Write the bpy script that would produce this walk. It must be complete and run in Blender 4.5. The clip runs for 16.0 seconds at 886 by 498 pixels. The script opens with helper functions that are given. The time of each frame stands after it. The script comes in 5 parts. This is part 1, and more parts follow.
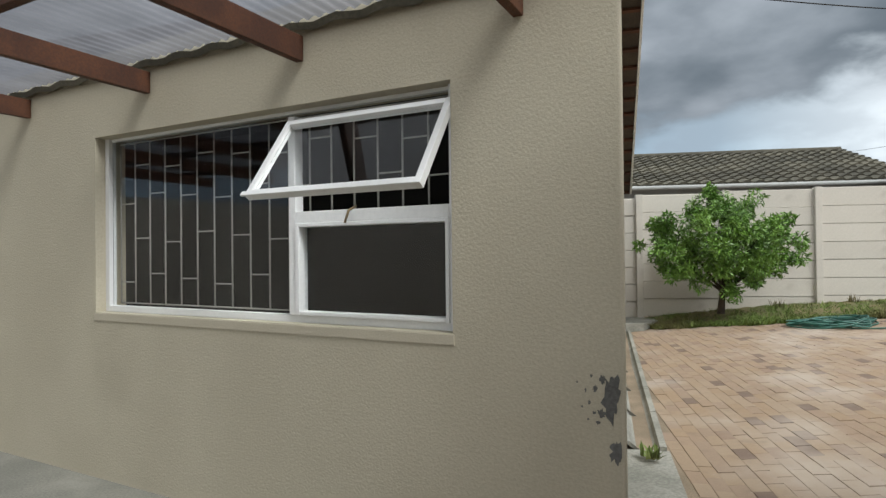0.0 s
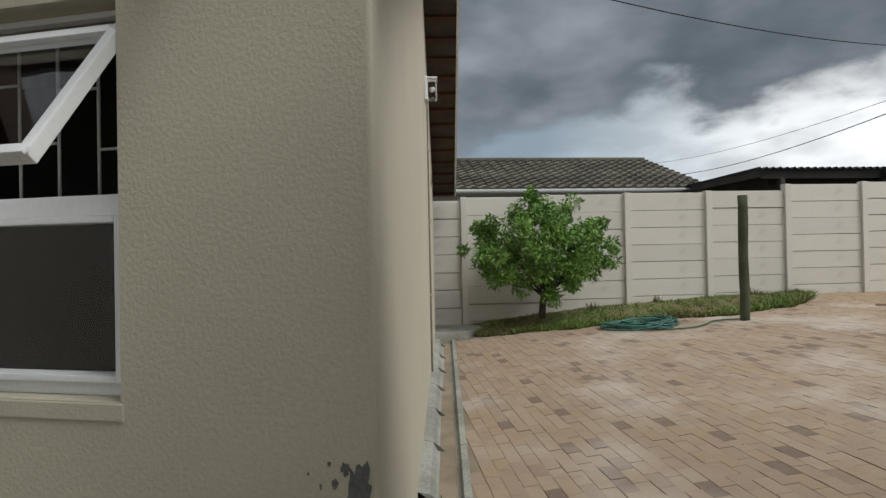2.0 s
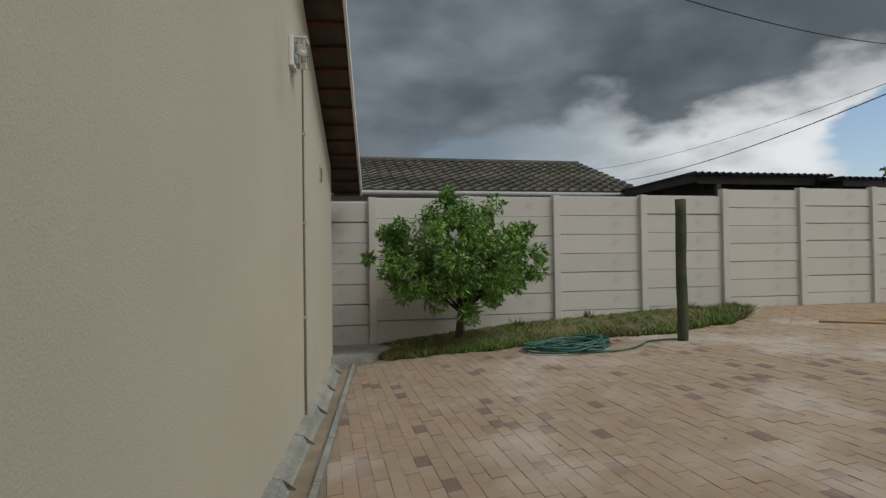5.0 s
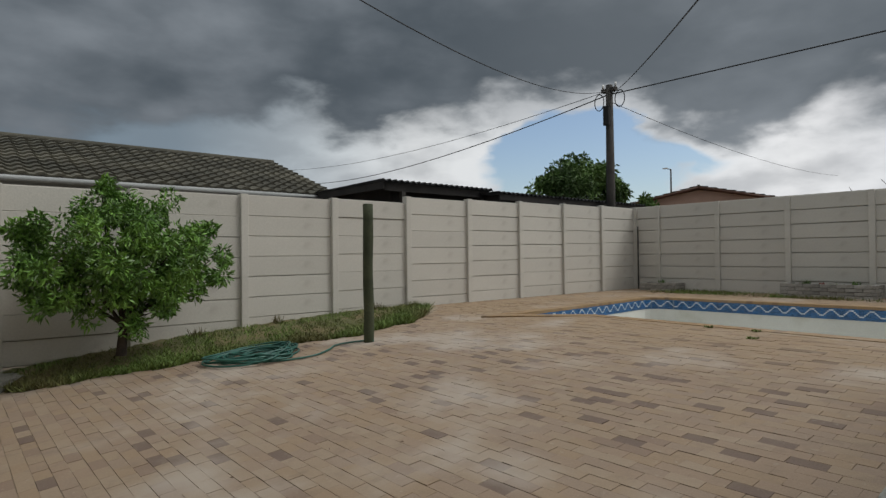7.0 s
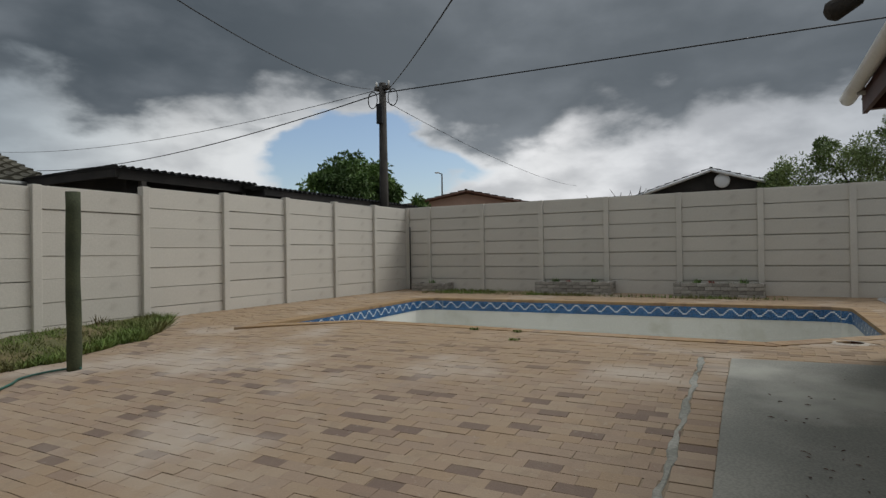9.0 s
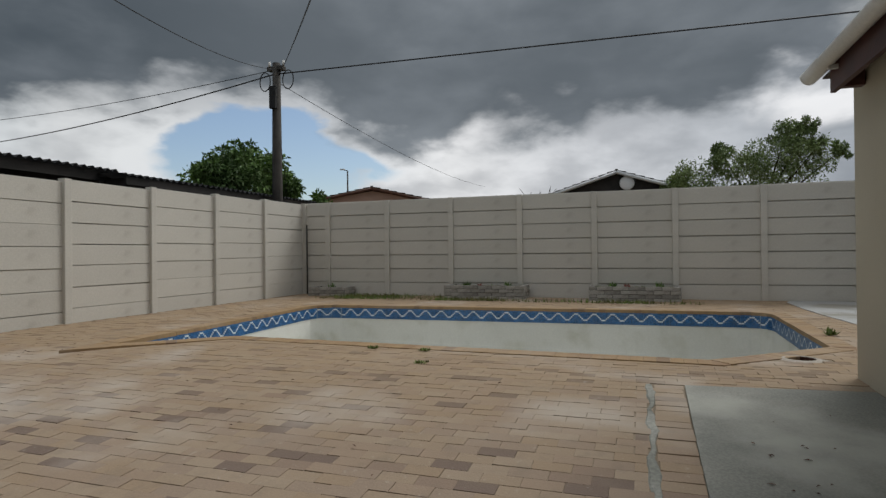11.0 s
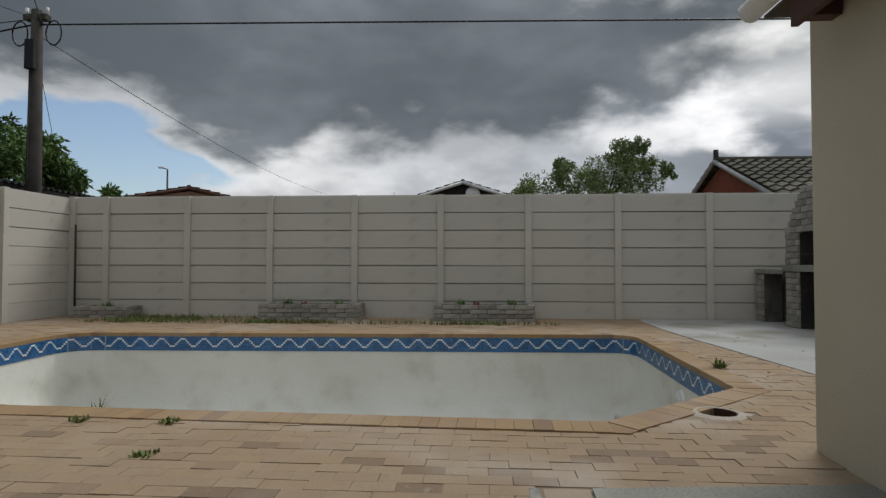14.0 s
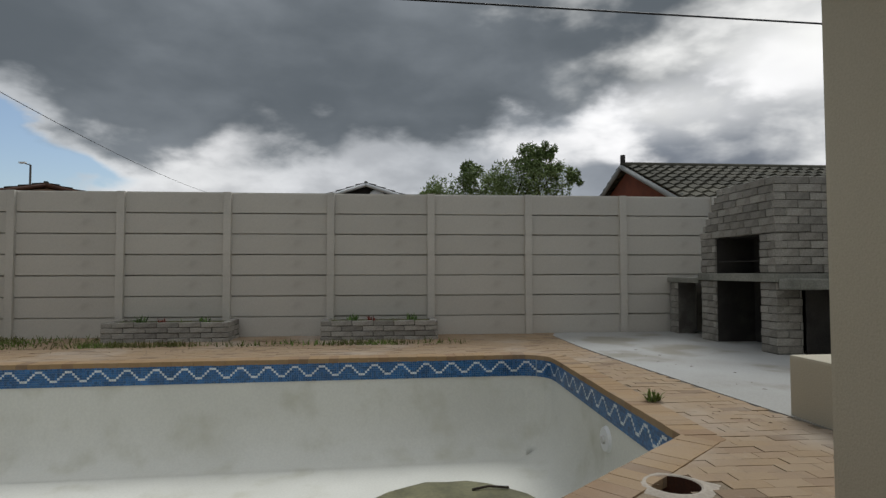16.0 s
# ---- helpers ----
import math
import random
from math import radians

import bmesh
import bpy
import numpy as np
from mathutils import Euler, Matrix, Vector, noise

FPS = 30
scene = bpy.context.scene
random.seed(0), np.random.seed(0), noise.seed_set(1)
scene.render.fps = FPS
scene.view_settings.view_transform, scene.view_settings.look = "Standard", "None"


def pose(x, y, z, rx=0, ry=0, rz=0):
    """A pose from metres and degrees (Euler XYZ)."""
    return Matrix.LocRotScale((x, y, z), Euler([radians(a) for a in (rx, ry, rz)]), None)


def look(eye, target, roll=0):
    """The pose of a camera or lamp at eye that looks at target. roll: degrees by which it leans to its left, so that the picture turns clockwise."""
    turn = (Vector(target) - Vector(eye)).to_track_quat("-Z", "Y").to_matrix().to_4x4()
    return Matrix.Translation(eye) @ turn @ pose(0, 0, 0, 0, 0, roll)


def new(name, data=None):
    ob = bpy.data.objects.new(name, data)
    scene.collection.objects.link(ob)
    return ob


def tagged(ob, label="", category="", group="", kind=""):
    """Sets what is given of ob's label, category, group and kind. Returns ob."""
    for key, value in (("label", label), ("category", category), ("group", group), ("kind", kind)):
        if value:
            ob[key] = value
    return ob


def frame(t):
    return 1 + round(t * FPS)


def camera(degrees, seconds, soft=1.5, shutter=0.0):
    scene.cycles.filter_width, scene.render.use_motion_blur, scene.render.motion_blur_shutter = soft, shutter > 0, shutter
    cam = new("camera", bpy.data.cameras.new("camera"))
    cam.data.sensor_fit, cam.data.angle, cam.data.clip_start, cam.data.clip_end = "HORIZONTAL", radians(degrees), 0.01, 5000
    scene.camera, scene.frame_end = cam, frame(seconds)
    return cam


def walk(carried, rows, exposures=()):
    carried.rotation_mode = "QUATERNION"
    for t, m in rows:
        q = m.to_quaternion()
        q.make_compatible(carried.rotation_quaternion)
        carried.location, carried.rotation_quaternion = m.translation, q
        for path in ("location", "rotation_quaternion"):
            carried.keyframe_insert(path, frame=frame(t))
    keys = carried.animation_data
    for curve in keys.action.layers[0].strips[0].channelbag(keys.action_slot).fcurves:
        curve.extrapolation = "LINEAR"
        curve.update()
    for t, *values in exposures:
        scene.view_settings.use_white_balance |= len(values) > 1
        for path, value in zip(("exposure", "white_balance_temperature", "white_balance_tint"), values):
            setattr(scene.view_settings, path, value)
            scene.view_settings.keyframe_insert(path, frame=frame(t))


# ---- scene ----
cam = camera(74.6, 16.0, soft=1.4)
PATH = [
    (0, (-0.069, -0.136, 1.491), (-0.397, 1.837, 1.508), -0.6),
    (0.5, (-0.013, 0.077, 1.486), (-0.138, 2.073, 1.507), -0.9),
    (1, (0.03, 0.328, 1.492), (0.073, 2.328, 1.51), -1.0),
    (1.5, (0.124, 0.536, 1.49), (0.296, 2.528, 1.514), -1.3),
    (2, (0.286, 0.77, 1.53), (0.494, 2.759, 1.549), -1.1),
    (2.5, (0.363, 1.013, 1.545), (0.618, 2.997, 1.569), -0.7),
    (3, (0.468, 1.162, 1.512), (0.738, 3.143, 1.546), -1.0),
    (5.3, (1.039, 2.047, 1.602), (1.508, 3.991, 1.633), -0.6),
    (5.5, (1.058, 2.058, 1.609), (1.621, 3.977, 1.637), -0.4),
    (6, (1.094, 2.097, 1.6), (1.914, 3.921, 1.627), -0.7),
    (6.5, (1.152, 2.189, 1.615), (2.225, 3.876, 1.639), -0.7),
    (7, (1.257, 2.256, 1.611), (2.56, 3.773, 1.635), -0.6),
    (7.5, (1.42, 2.308, 1.614), (2.872, 3.683, 1.634), -1.0),
    (8, (1.612, 2.371, 1.624), (3.176, 3.617, 1.641), -0.9),
    (8.5, (1.807, 2.476, 1.632), (3.483, 3.567, 1.646), -1.0),
    (9, (2.019, 2.601, 1.623), (3.786, 3.537, 1.639), -0.8),
    (9.5, (2.291, 2.721, 1.636), (4.108, 3.558, 1.648), -0.8),
    (12, (3.895, 3.154, 1.637), (5.83, 3.659, 1.663), -0.3),
    (12.5, (4.254, 3.16, 1.622), (6.21, 3.574, 1.655), -0.2),
    (13, (4.571, 3.206, 1.629), (6.542, 3.545, 1.669), -0.1),
    (13.5, (4.899, 3.244, 1.627), (6.884, 3.485, 1.676), 0.0),
    (14, (5.225, 3.238, 1.61), (7.22, 3.372, 1.666), 0.1),
    (14.5, (5.547, 3.174, 1.64), (7.545, 3.243, 1.697), -0.2),
    (15, (5.844, 3.132, 1.649), (7.843, 3.122, 1.716), -0.1),
    (15.5, (6.11, 3.085, 1.665), (8.106, 2.983, 1.736), -0.2),
    (16, (6.468, 3.031, 1.653), (8.458, 2.856, 1.731), -0.1),
]
# ---- world and light ----
EXPOSURES = [(0.0, 0.9), (1.5, 0.58), (2.5, 0.26), (5.5, -0.08), (9.0, -0.15), (12.5, -0.1), (16.0, -0.15)]
walk(cam, [(t, look(eye, target, roll)) for t, eye, target, roll in PATH], EXPOSURES)

SUN_ELEV, SUN_HEAD = 52.0, 124.0      # degrees; heading clockwise from +y
world = bpy.data.worlds.new("overcast_sky")
scene.world = world
world.use_nodes = True
WN, WL = world.node_tree.nodes, world.node_tree.links
WN.clear()


def wn(kind, **values):
    n = WN.new(kind)
    for k, v in values.items():
        n.inputs[k].default_value = v
    return n


def wmath(op, a, b=None, clamp=False):
    n = WN.new("ShaderNodeMath")
    n.operation, n.use_clamp = op, clamp
    for i, v in enumerate((a, b)):
        if v is None:
            continue
        if isinstance(v, (int, float)):
            n.inputs[i].default_value = v
        else:
            WL.new(v, n.inputs[i])
    return n.outputs[0]


def wramp(value, lo, hi, smooth=True):
    n = WN.new("ShaderNodeMapRange")
    n.interpolation_type = "SMOOTHSTEP" if smooth else "LINEAR"
    n.inputs["From Min"].default_value, n.inputs["From Max"].default_value = lo, hi
    WL.new(value, n.inputs["Value"])
    return n.outputs["Result"]


def wmix(f, a, b):
    n = WN.new("ShaderNodeMix")
    n.data_type = "RGBA"
    for sock, v in ((n.inputs[0], f), (n.inputs[6], a), (n.inputs[7], b)):
        if isinstance(v, (int, float, tuple)):
            sock.default_value = v
        else:
            WL.new(v, sock)
    return n.outputs[2]


coord = WN.new("ShaderNodeTexCoord")
split = WN.new("ShaderNodeSeparateXYZ")
WL.new(coord.outputs["Generated"], split.inputs[0])
dx, dy, dz = split.outputs
# heading (clockwise from +y) and height above the skyline, in degrees
head = wmath("MULTIPLY", wmath("ARCTAN2", dx, dy), 57.2958)
high = wmath("MULTIPLY", wmath("ARCSINE", dz), 57.2958)
flat = WN.new("ShaderNodeVectorMath")
flat.operation = "MULTIPLY"
flat.inputs[1].default_value = (1.0, 1.0, 2.1)
WL.new(coord.outputs["Generated"], flat.inputs[0])


def wnoise(scale, detail, rough, distort):
    n = wn("ShaderNodeTexNoise", Scale=scale, Detail=detail, Roughness=rough, Distortion=distort)
    WL.new(flat.outputs[0], n.inputs["Vector"])
    return n.outputs[0]


def wcurve(value, span, stops):
    """A ramp over 0..span degrees through (degree, colour) stops."""
    n = WN.new("ShaderNodeValToRGB")
    els = n.color_ramp.elements
    for k, (at, colour) in enumerate(stops):
        e = els[k] if k < 2 else els.new(at / span)
        e.position, e.color = at / span, (*colour, 1)
    WL.new(wmath("DIVIDE", value, span), n.inputs[0])
    return n.outputs[0]


def wblob(az, el, ra, re, ragged, lo=1.15, hi=0.55):
    """A ragged oval round a heading and height: 1 inside, 0 outside."""
    u = wmath("DIVIDE", wmath("SUBTRACT", head, az), ra)
    v = wmath("DIVIDE", wmath("SUBTRACT", high, el), re)
    d = wmath("SQRT", wmath("ADD", wmath("MULTIPLY", u, u), wmath("MULTIPLY", v, v)))
    return wramp(wmath("ADD", d, wmath("MULTIPLY", wmath("SUBTRACT", puff, 0.5), ragged)), lo, hi)


big = wnoise(2.6, 3.0, 0.45, 0.1)
puff = wnoise(6.2, 5.0, 0.5, 0.08)
wisp = wnoise(16.0, 5.0, 0.6, 0.3)
# the dark bank, its ragged lower edge and rolls of lighter cloud on its underside
edge = wcurve(head, 180.0, [(0, (0.30,) * 3), (14, (0.34,) * 3), (30, (0.39,) * 3), (46, (0.43,) * 3), (58, (0.44,) * 3), (66, (0.36,) * 3),
                            (74, (0.33,) * 3), (86, (0.36,) * 3), (100, (0.42,) * 3), (110, (0.50,) * 3), (122, (0.58,) * 3), (140, (0.60,) * 3)])
lift = wmath("SUBTRACT", high, wmath("MULTIPLY", edge, 30.0))
lift = wmath("ADD", lift, wmath("MULTIPLY", wmath("SUBTRACT", puff, 0.5), 15.0))
lift = wmath("ADD", lift, wmath("MULTIPLY", wmath("SUBTRACT", wisp, 0.5), 2.5))
bank = wramp(lift, -1.2, 3.4)
roll = wmath("ADD", wmath("MULTIPLY", big, 0.6), wmath("MULTIPLY", puff, 0.4))
dark = wmix(wramp(roll, 0.36, 0.72), (0.080, 0.099, 0.118, 1), (0.255, 0.285, 0.318, 1))
dark = wmix(wmath("MULTIPLY", wramp(head, 35.0, 60.0), 0.28), dark, (0.24, 0.265, 0.29, 1))
# brighter, thinner cloud below the bank; blue-grey in the north and the south-east
under = wcurve(head, 180.0, [(0, (0.20, 0.275, 0.345)), (16, (0.24, 0.32, 0.385)), (27, (0.52, 0.58, 0.62)), (38, (0.80, 0.82, 0.83)), (60, (0.80, 0.83, 0.86)),
                             (72, (0.90, 0.91, 0.92)), (83, (0.78, 0.80, 0.83)), (95, (0.60, 0.63, 0.67)), (106, (0.42, 0.455, 0.50)), (118, (0.22, 0.25, 0.30))])
pale = wmix(wramp(puff, 0.36, 0.62), wmix(0.42, under, (0.16, 0.18, 0.21, 1)), under)
sky = WN.new("ShaderNodeTexSky")
sky.sky_type, sky.sun_disc = "NISHITA", False
sky.sun_elevation, sky.sun_rotation = radians(SUN_ELEV), radians(SUN_HEAD)
thin = WN.new("ShaderNodeVectorMath")
thin.operation = "SCALE"
thin.inputs["Scale"].default_value = 0.12
WL.new(sky.outputs[0], thin.inputs[0])
# a gap of clear sky low in the north-east, with heaped cloud on both sides of it
gap = wblob(55.0, 6.0, 15.0, 7.2, 1.3, 1.02, 0.86)
heap = wmath("MAXIMUM", wblob(74.0, 5.0, 12.0, 5.6, 1.5, 1.05, 0.8), wblob(38.0, 7.5, 9.0, 4.6, 1.3, 1.05, 0.8))
clear = wmath("MULTIPLY", gap, wmath("SUBTRACT", 1.0, heap))
cloud = wmix(bank, wmix(clear, pale, thin.outputs[0]), dark)
# holes where the light comes through
for az, el, ra, re, much in ((114.5, 14.6, 7.5, 2.4, 0.95), (104.5, 12.2, 6.0, 1.6, 0.7), (127.0, 17.5, 7.0, 2.6, 0.85), (70.0, 10.5, 4.0, 1.6, 0.5)):
    cloud = wmix(wmath("MULTIPLY", wblob(az, el, ra, re, 5.0, 1.5, 0.1), much), cloud, (1.15, 1.15, 1.16, 1))
# thinner cloud overhead and on the sun's side
toward = WN.new("ShaderNodeVectorMath")
toward.operation = "DOT_PRODUCT"
toward.inputs[1].default_value = Vector((0.38, -0.72, 0.58)).normalized()
WL.new(coord.outputs["Generated"], toward.inputs[0])
lit = wramp(wmath("ADD", toward.outputs["Value"], wmath("MULTIPLY", wmath("SUBTRACT", puff, 0.5), 0.5)), 0.74, 0.97)
over = wramp(wmath("ADD", dz, wmath("MULTIPLY", dx, -0.25)), 0.48, 0.85)
cloud = wmix(wmath("MULTIPLY", over, 0.8), cloud, (0.88, 0.92, 0.96, 1))
total = wmix(wmath("MULTIPLY", lit, 0.9), cloud, (1.15, 1.15, 1.13, 1))
back = WN.new("ShaderNodeBackground")
back.inputs["Strength"].default_value = 1.0
WL.new(total, back.inputs["Color"])
wout = WN.new("ShaderNodeOutputWorld")
WL.new(back.outputs[0], wout.inputs["Surface"])

sun = new("sun", bpy.data.lights.new("sun", "SUN"))
sun.data.energy, sun.data.angle, sun.data.color = 1.8, radians(25), (0.96, 0.975, 0.965)
h = radians(SUN_HEAD)
sun.matrix_world = look((math.sin(h) * 30, math.cos(h) * 30, 30 * math.tan(radians(SUN_ELEV))), (0, 0, 0))


# ---- materials ----
def material(name, colour, rough=0.85, second=None, scale=3.0, grain=60.0, grain_mix=0.15, bump=0.2, bump_scale=60.0,
             metal=0.0, vary=0.0, stain=None, stain_scale=1.2, stain_lo=0.58, stain_hi=0.75, spec=0.3):
    """A procedural surface: two tones in large patches, fine grain, stains, relief, and a change from piece to piece."""
    m = bpy.data.materials.new(name)
    m.use_nodes = True
    N, L = m.node_tree.nodes, m.node_tree.links
    b = N["Principled BSDF"]
    b.inputs["Roughness"].default_value, b.inputs["Metallic"].default_value = rough, metal
    b.inputs["Specular IOR Level"].default_value = spec
    tc = N.new("ShaderNodeTexCoord")

    def noise_of(sc, detail=4.0):
        n = N.new("ShaderNodeTexNoise")
        n.inputs["Scale"].default_value, n.inputs["Detail"].default_value = sc, detail
        L.new(tc.outputs["Object"], n.inputs["Vector"])
        return n.outputs[0]

    def mix(f, a, c, blend="MIX"):
        n = N.new("ShaderNodeMix")
        n.data_type, n.blend_type = "RGBA", blend
        for sock, v in ((n.inputs[0], f), (n.inputs[6], a), (n.inputs[7], c)):
            if isinstance(v, (int, float)):
                sock.default_value = v
            elif isinstance(v, tuple):
                sock.default_value = (*v, 1) if len(v) == 3 else v
            else:
                L.new(v, sock)
        return n.outputs[2]

    def ramp(v, lo, hi):
        n = N.new("ShaderNodeMapRange")
        n.interpolation_type = "SMOOTHSTEP"
        n.inputs["From Min"].default_value, n.inputs["From Max"].default_value = lo, hi
        L.new(v, n.inputs["Value"])
        return n.outputs[0]

    col = mix(ramp(noise_of(scale), 0.35, 0.65), colour, second or tuple(c * 0.88 for c in colour))
    g = noise_of(grain, 3.0)
    col = mix(ramp(g, 0.3, 0.7), col, mix(grain_mix, col, (0.02, 0.02, 0.02)))
    if stain:
        col = mix(ramp(noise_of(stain_scale, 6.0), stain_lo, stain_hi), col, stain)
    if vary:
        info, geo = N.new("ShaderNodeObjectInfo"), N.new("ShaderNodeNewGeometry")
        add = N.new("ShaderNodeMath")
        L.new(info.outputs["Random"], add.inputs[0])
        L.new(geo.outputs["Random Per Island"], add.inputs[1])
        fr = N.new("ShaderNodeMath")
        fr.operation = "FRACT"
        L.new(add.outputs[0], fr.inputs[0])
        hsv = N.new("ShaderNodeHueSaturation")
        mr = N.new("ShaderNodeMapRange")
        mr.inputs["To Min"].default_value, mr.inputs["To Max"].default_value = 1 - vary, 1 + vary
        L.new(fr.outputs[0], mr.inputs["Value"])
        L.new(mr.outputs[0], hsv.inputs["Value"])
        L.new(col, hsv.inputs["Color"])
        col = hsv.outputs[0]
    L.new(col, b.inputs["Base Color"])
    if bump:
        bp = N.new("ShaderNodeBump")
        bp.inputs["Strength"].default_value, bp.inputs["Distance"].default_value = bump, 0.01
        L.new(noise_of(bump_scale, 5.0), bp.inputs["Height"])
        L.new(bp.outputs[0], b.inputs["Normal"])
    return m


def paver_material(name, tones=None, dusty=0.65):
    """Clay pavers: sand, pink and buff bricks with a few dark purple ones, dusty and stained over the whole yard."""
    m = material(name, (0.30, 0.225, 0.155), 0.82, (0.25, 0.185, 0.125), 0.7, 90, 0.25, 0.25, 80)
    N, L = m.node_tree.nodes, m.node_tree.links
    b = N["Principled BSDF"]
    base = b.inputs["Base Color"].links[0].from_socket
    info, geo = N.new("ShaderNodeObjectInfo"), N.new("ShaderNodeNewGeometry")
    add, fr = N.new("ShaderNodeMath"), N.new("ShaderNodeMath")
    fr.operation = "FRACT"
    L.new(info.outputs["Random"], add.inputs[0])
    L.new(geo.outputs["Random Per Island"], add.inputs[1])
    L.new(add.outputs[0], fr.inputs[0])
    cr = N.new("ShaderNodeValToRGB")
    cr.color_ramp.interpolation = "CONSTANT"
    els = cr.color_ramp.elements
    tones = tones or [(0.0, (0.37, 0.295, 0.222)), (0.22, (0.35, 0.27, 0.21)), (0.42, (0.39, 0.32, 0.25)), (0.60, (0.335, 0.265, 0.215)),
             (0.76, (0.36, 0.275, 0.195)), (0.91, (0.27, 0.20, 0.165)), (0.935, (0.135, 0.098, 0.096))]
    tones = [(p, (c[0] * 0.80, c[1] * 0.745, c[2] * 0.68)) for p, c in tones]
    els[0].position, els[0].color = tones[0][0], (*tones[0][1], 1)
    els[1].position, els[1].color = tones[1][0], (*tones[1][1], 1)
    for p, c in tones[2:]:
        e = els.new(p)
        e.color = (*c, 1)
    L.new(fr.outputs[0], cr.inputs[0])
    mx = N.new("ShaderNodeMix")
    mx.data_type = "RGBA"
    mx.inputs[0].default_value = 0.66
    L.new(base, mx.inputs[6])
    L.new(cr.outputs[0], mx.inputs[7])
    # pale dust in world-sized patches
    nz = N.new("ShaderNodeTexNoise")
    nz.inputs["Scale"].default_value, nz.inputs["Detail"].default_value = 0.9, 7.0
    L.new(geo.outputs["Position"], nz.inputs["Vector"])
    mr = N.new("ShaderNodeMapRange")
    mr.interpolation_type = "SMOOTHSTEP"
    mr.inputs["From Min"].default_value, mr.inputs["From Max"].default_value = 0.48, 0.72
    mr.inputs["To Max"].default_value = dusty
    L.new(nz.outputs[0], mr.inputs["Value"])
    dust = N.new("ShaderNodeMix")
    dust.data_type = "RGBA"
    dust.inputs[7].default_value = (0.42, 0.37, 0.315, 1)
    L.new(mr.outputs[0], dust.inputs[0])

    def blotch(scale, lo, hi, much, source, tone, axis=None):
        """A tone laid over the source where noise, or one axis of the yard, lies between lo and hi."""
        if axis is None:
            n = N.new("ShaderNodeTexNoise")
            n.inputs["Scale"].default_value, n.inputs["Detail"].default_value, n.inputs["Roughness"].default_value = scale, 8.0, 0.6
            L.new(geo.outputs["Position"], n.inputs["Vector"])
            value = n.outputs[0]
        else:
            n = N.new("ShaderNodeSeparateXYZ")
            L.new(geo.outputs["Position"], n.inputs[0])
            value = n.outputs[axis]
        r = N.new("ShaderNodeMapRange")
        r.interpolation_type = "SMOOTHSTEP"
        r.inputs["From Min"].default_value, r.inputs["From Max"].default_value, r.inputs["To Max"].default_value = lo, hi, much
        L.new(value, r.inputs["Value"])
        x = N.new("ShaderNodeMix")
        x.data_type = "RGBA"
        x.inputs[7].default_value = (*tone, 1)
        L.new(r.outputs[0], x.inputs[0])
        L.new(source, x.inputs[6])
        return x.outputs[2]

    # the pavers by the pool come from an ochre batch
    batch = blotch(0, 5.5, 9.0, 0.34, mx.outputs[2], (0.30, 0.20, 0.095), 0)
    worn = blotch(7.0, 0.50, 0.74, 0.45, batch, (0.19, 0.145, 0.105))
    L.new(worn, dust.inputs[6])
    grit = blotch(22.0, 0.60, 0.78, 0.5, dust.outputs[2], (0.40, 0.355, 0.30))
    L.new(grit, b.inputs["Base Color"])
    return m


def glass_material(name, tint, rough=0.02):
    m = bpy.data.materials.new(name)
    m.use_nodes = True
    b = m.node_tree.nodes["Principled BSDF"]
    b.inputs["Base Color"].default_value, b.inputs["Roughness"].default_value = (*tint, 1), rough
    b.inputs["Transmission Weight"].default_value, b.inputs["IOR"].default_value = 1.0, 1.33
    return m


PLASTER = material("cream_plaster", (0.495, 0.454, 0.36), 0.9, (0.468, 0.428, 0.338), 0.9, 140, 0.08, 0.25, 110,
                   stain=(0.36, 0.325, 0.25), stain_scale=0.7, stain_lo=0.62, stain_hi=0.85)
STIPPLE = material("stippled_cream_plaster", (0.485, 0.447, 0.35), 0.92, (0.455, 0.417, 0.325), 1.3, 60, 0.08, 0.30, 75,
                   stain=(0.36, 0.325, 0.25), stain_scale=0.8, stain_lo=0.6, stain_hi=0.85)
FENCE = material("painted_concrete", (0.55, 0.52, 0.465), 0.85, (0.515, 0.488, 0.438), 0.8, 60, 0.08, 0.25, 40, vary=0.035,
                 stain=(0.36, 0.32, 0.28), stain_scale=1.6, stain_lo=0.66, stain_hi=0.92)
CONCRETE = material("grey_concrete", (0.27, 0.265, 0.23), 0.8, (0.20, 0.20, 0.175), 1.1, 70, 0.25, 0.25, 50,
                    stain=(0.36, 0.355, 0.31), stain_scale=0.9, stain_lo=0.5, stain_hi=0.7)
CHANNEL = material("channel_concrete", (0.33, 0.325, 0.285), 0.85, (0.22, 0.22, 0.19), 2.0, 50, 0.3, 0.35, 40,
                   stain=(0.11, 0.11, 0.09), stain_scale=2.5, stain_lo=0.58, stain_hi=0.78)
SCREED = material("white_cement_screed", (0.39, 0.39, 0.38), 0.85, (0.34, 0.335, 0.315), 0.8, 60, 0.12, 0.15, 40,
                  stain=(0.24, 0.225, 0.19), stain_scale=0.9, stain_lo=0.52, stain_hi=0.66)
POOLPLASTER = material("pool_marble_plaster", (0.67, 0.665, 0.61), 0.75, (0.61, 0.605, 0.55), 0.7, 40, 0.06, 0.1, 30,
                       stain=(0.49, 0.48, 0.40), stain_scale=2.2, stain_lo=0.5, stain_hi=0.8)
PUDDLE = material("green_sediment", (0.11, 0.105, 0.05), 0.35, (0.20, 0.19, 0.10), 3.0, 30, 0.3, 0.1, 20, spec=0.5)
BED = material("joint_sand", (0.30, 0.235, 0.165), 0.95, (0.21, 0.165, 0.115), 2.5, 120, 0.3, 0.4, 90)
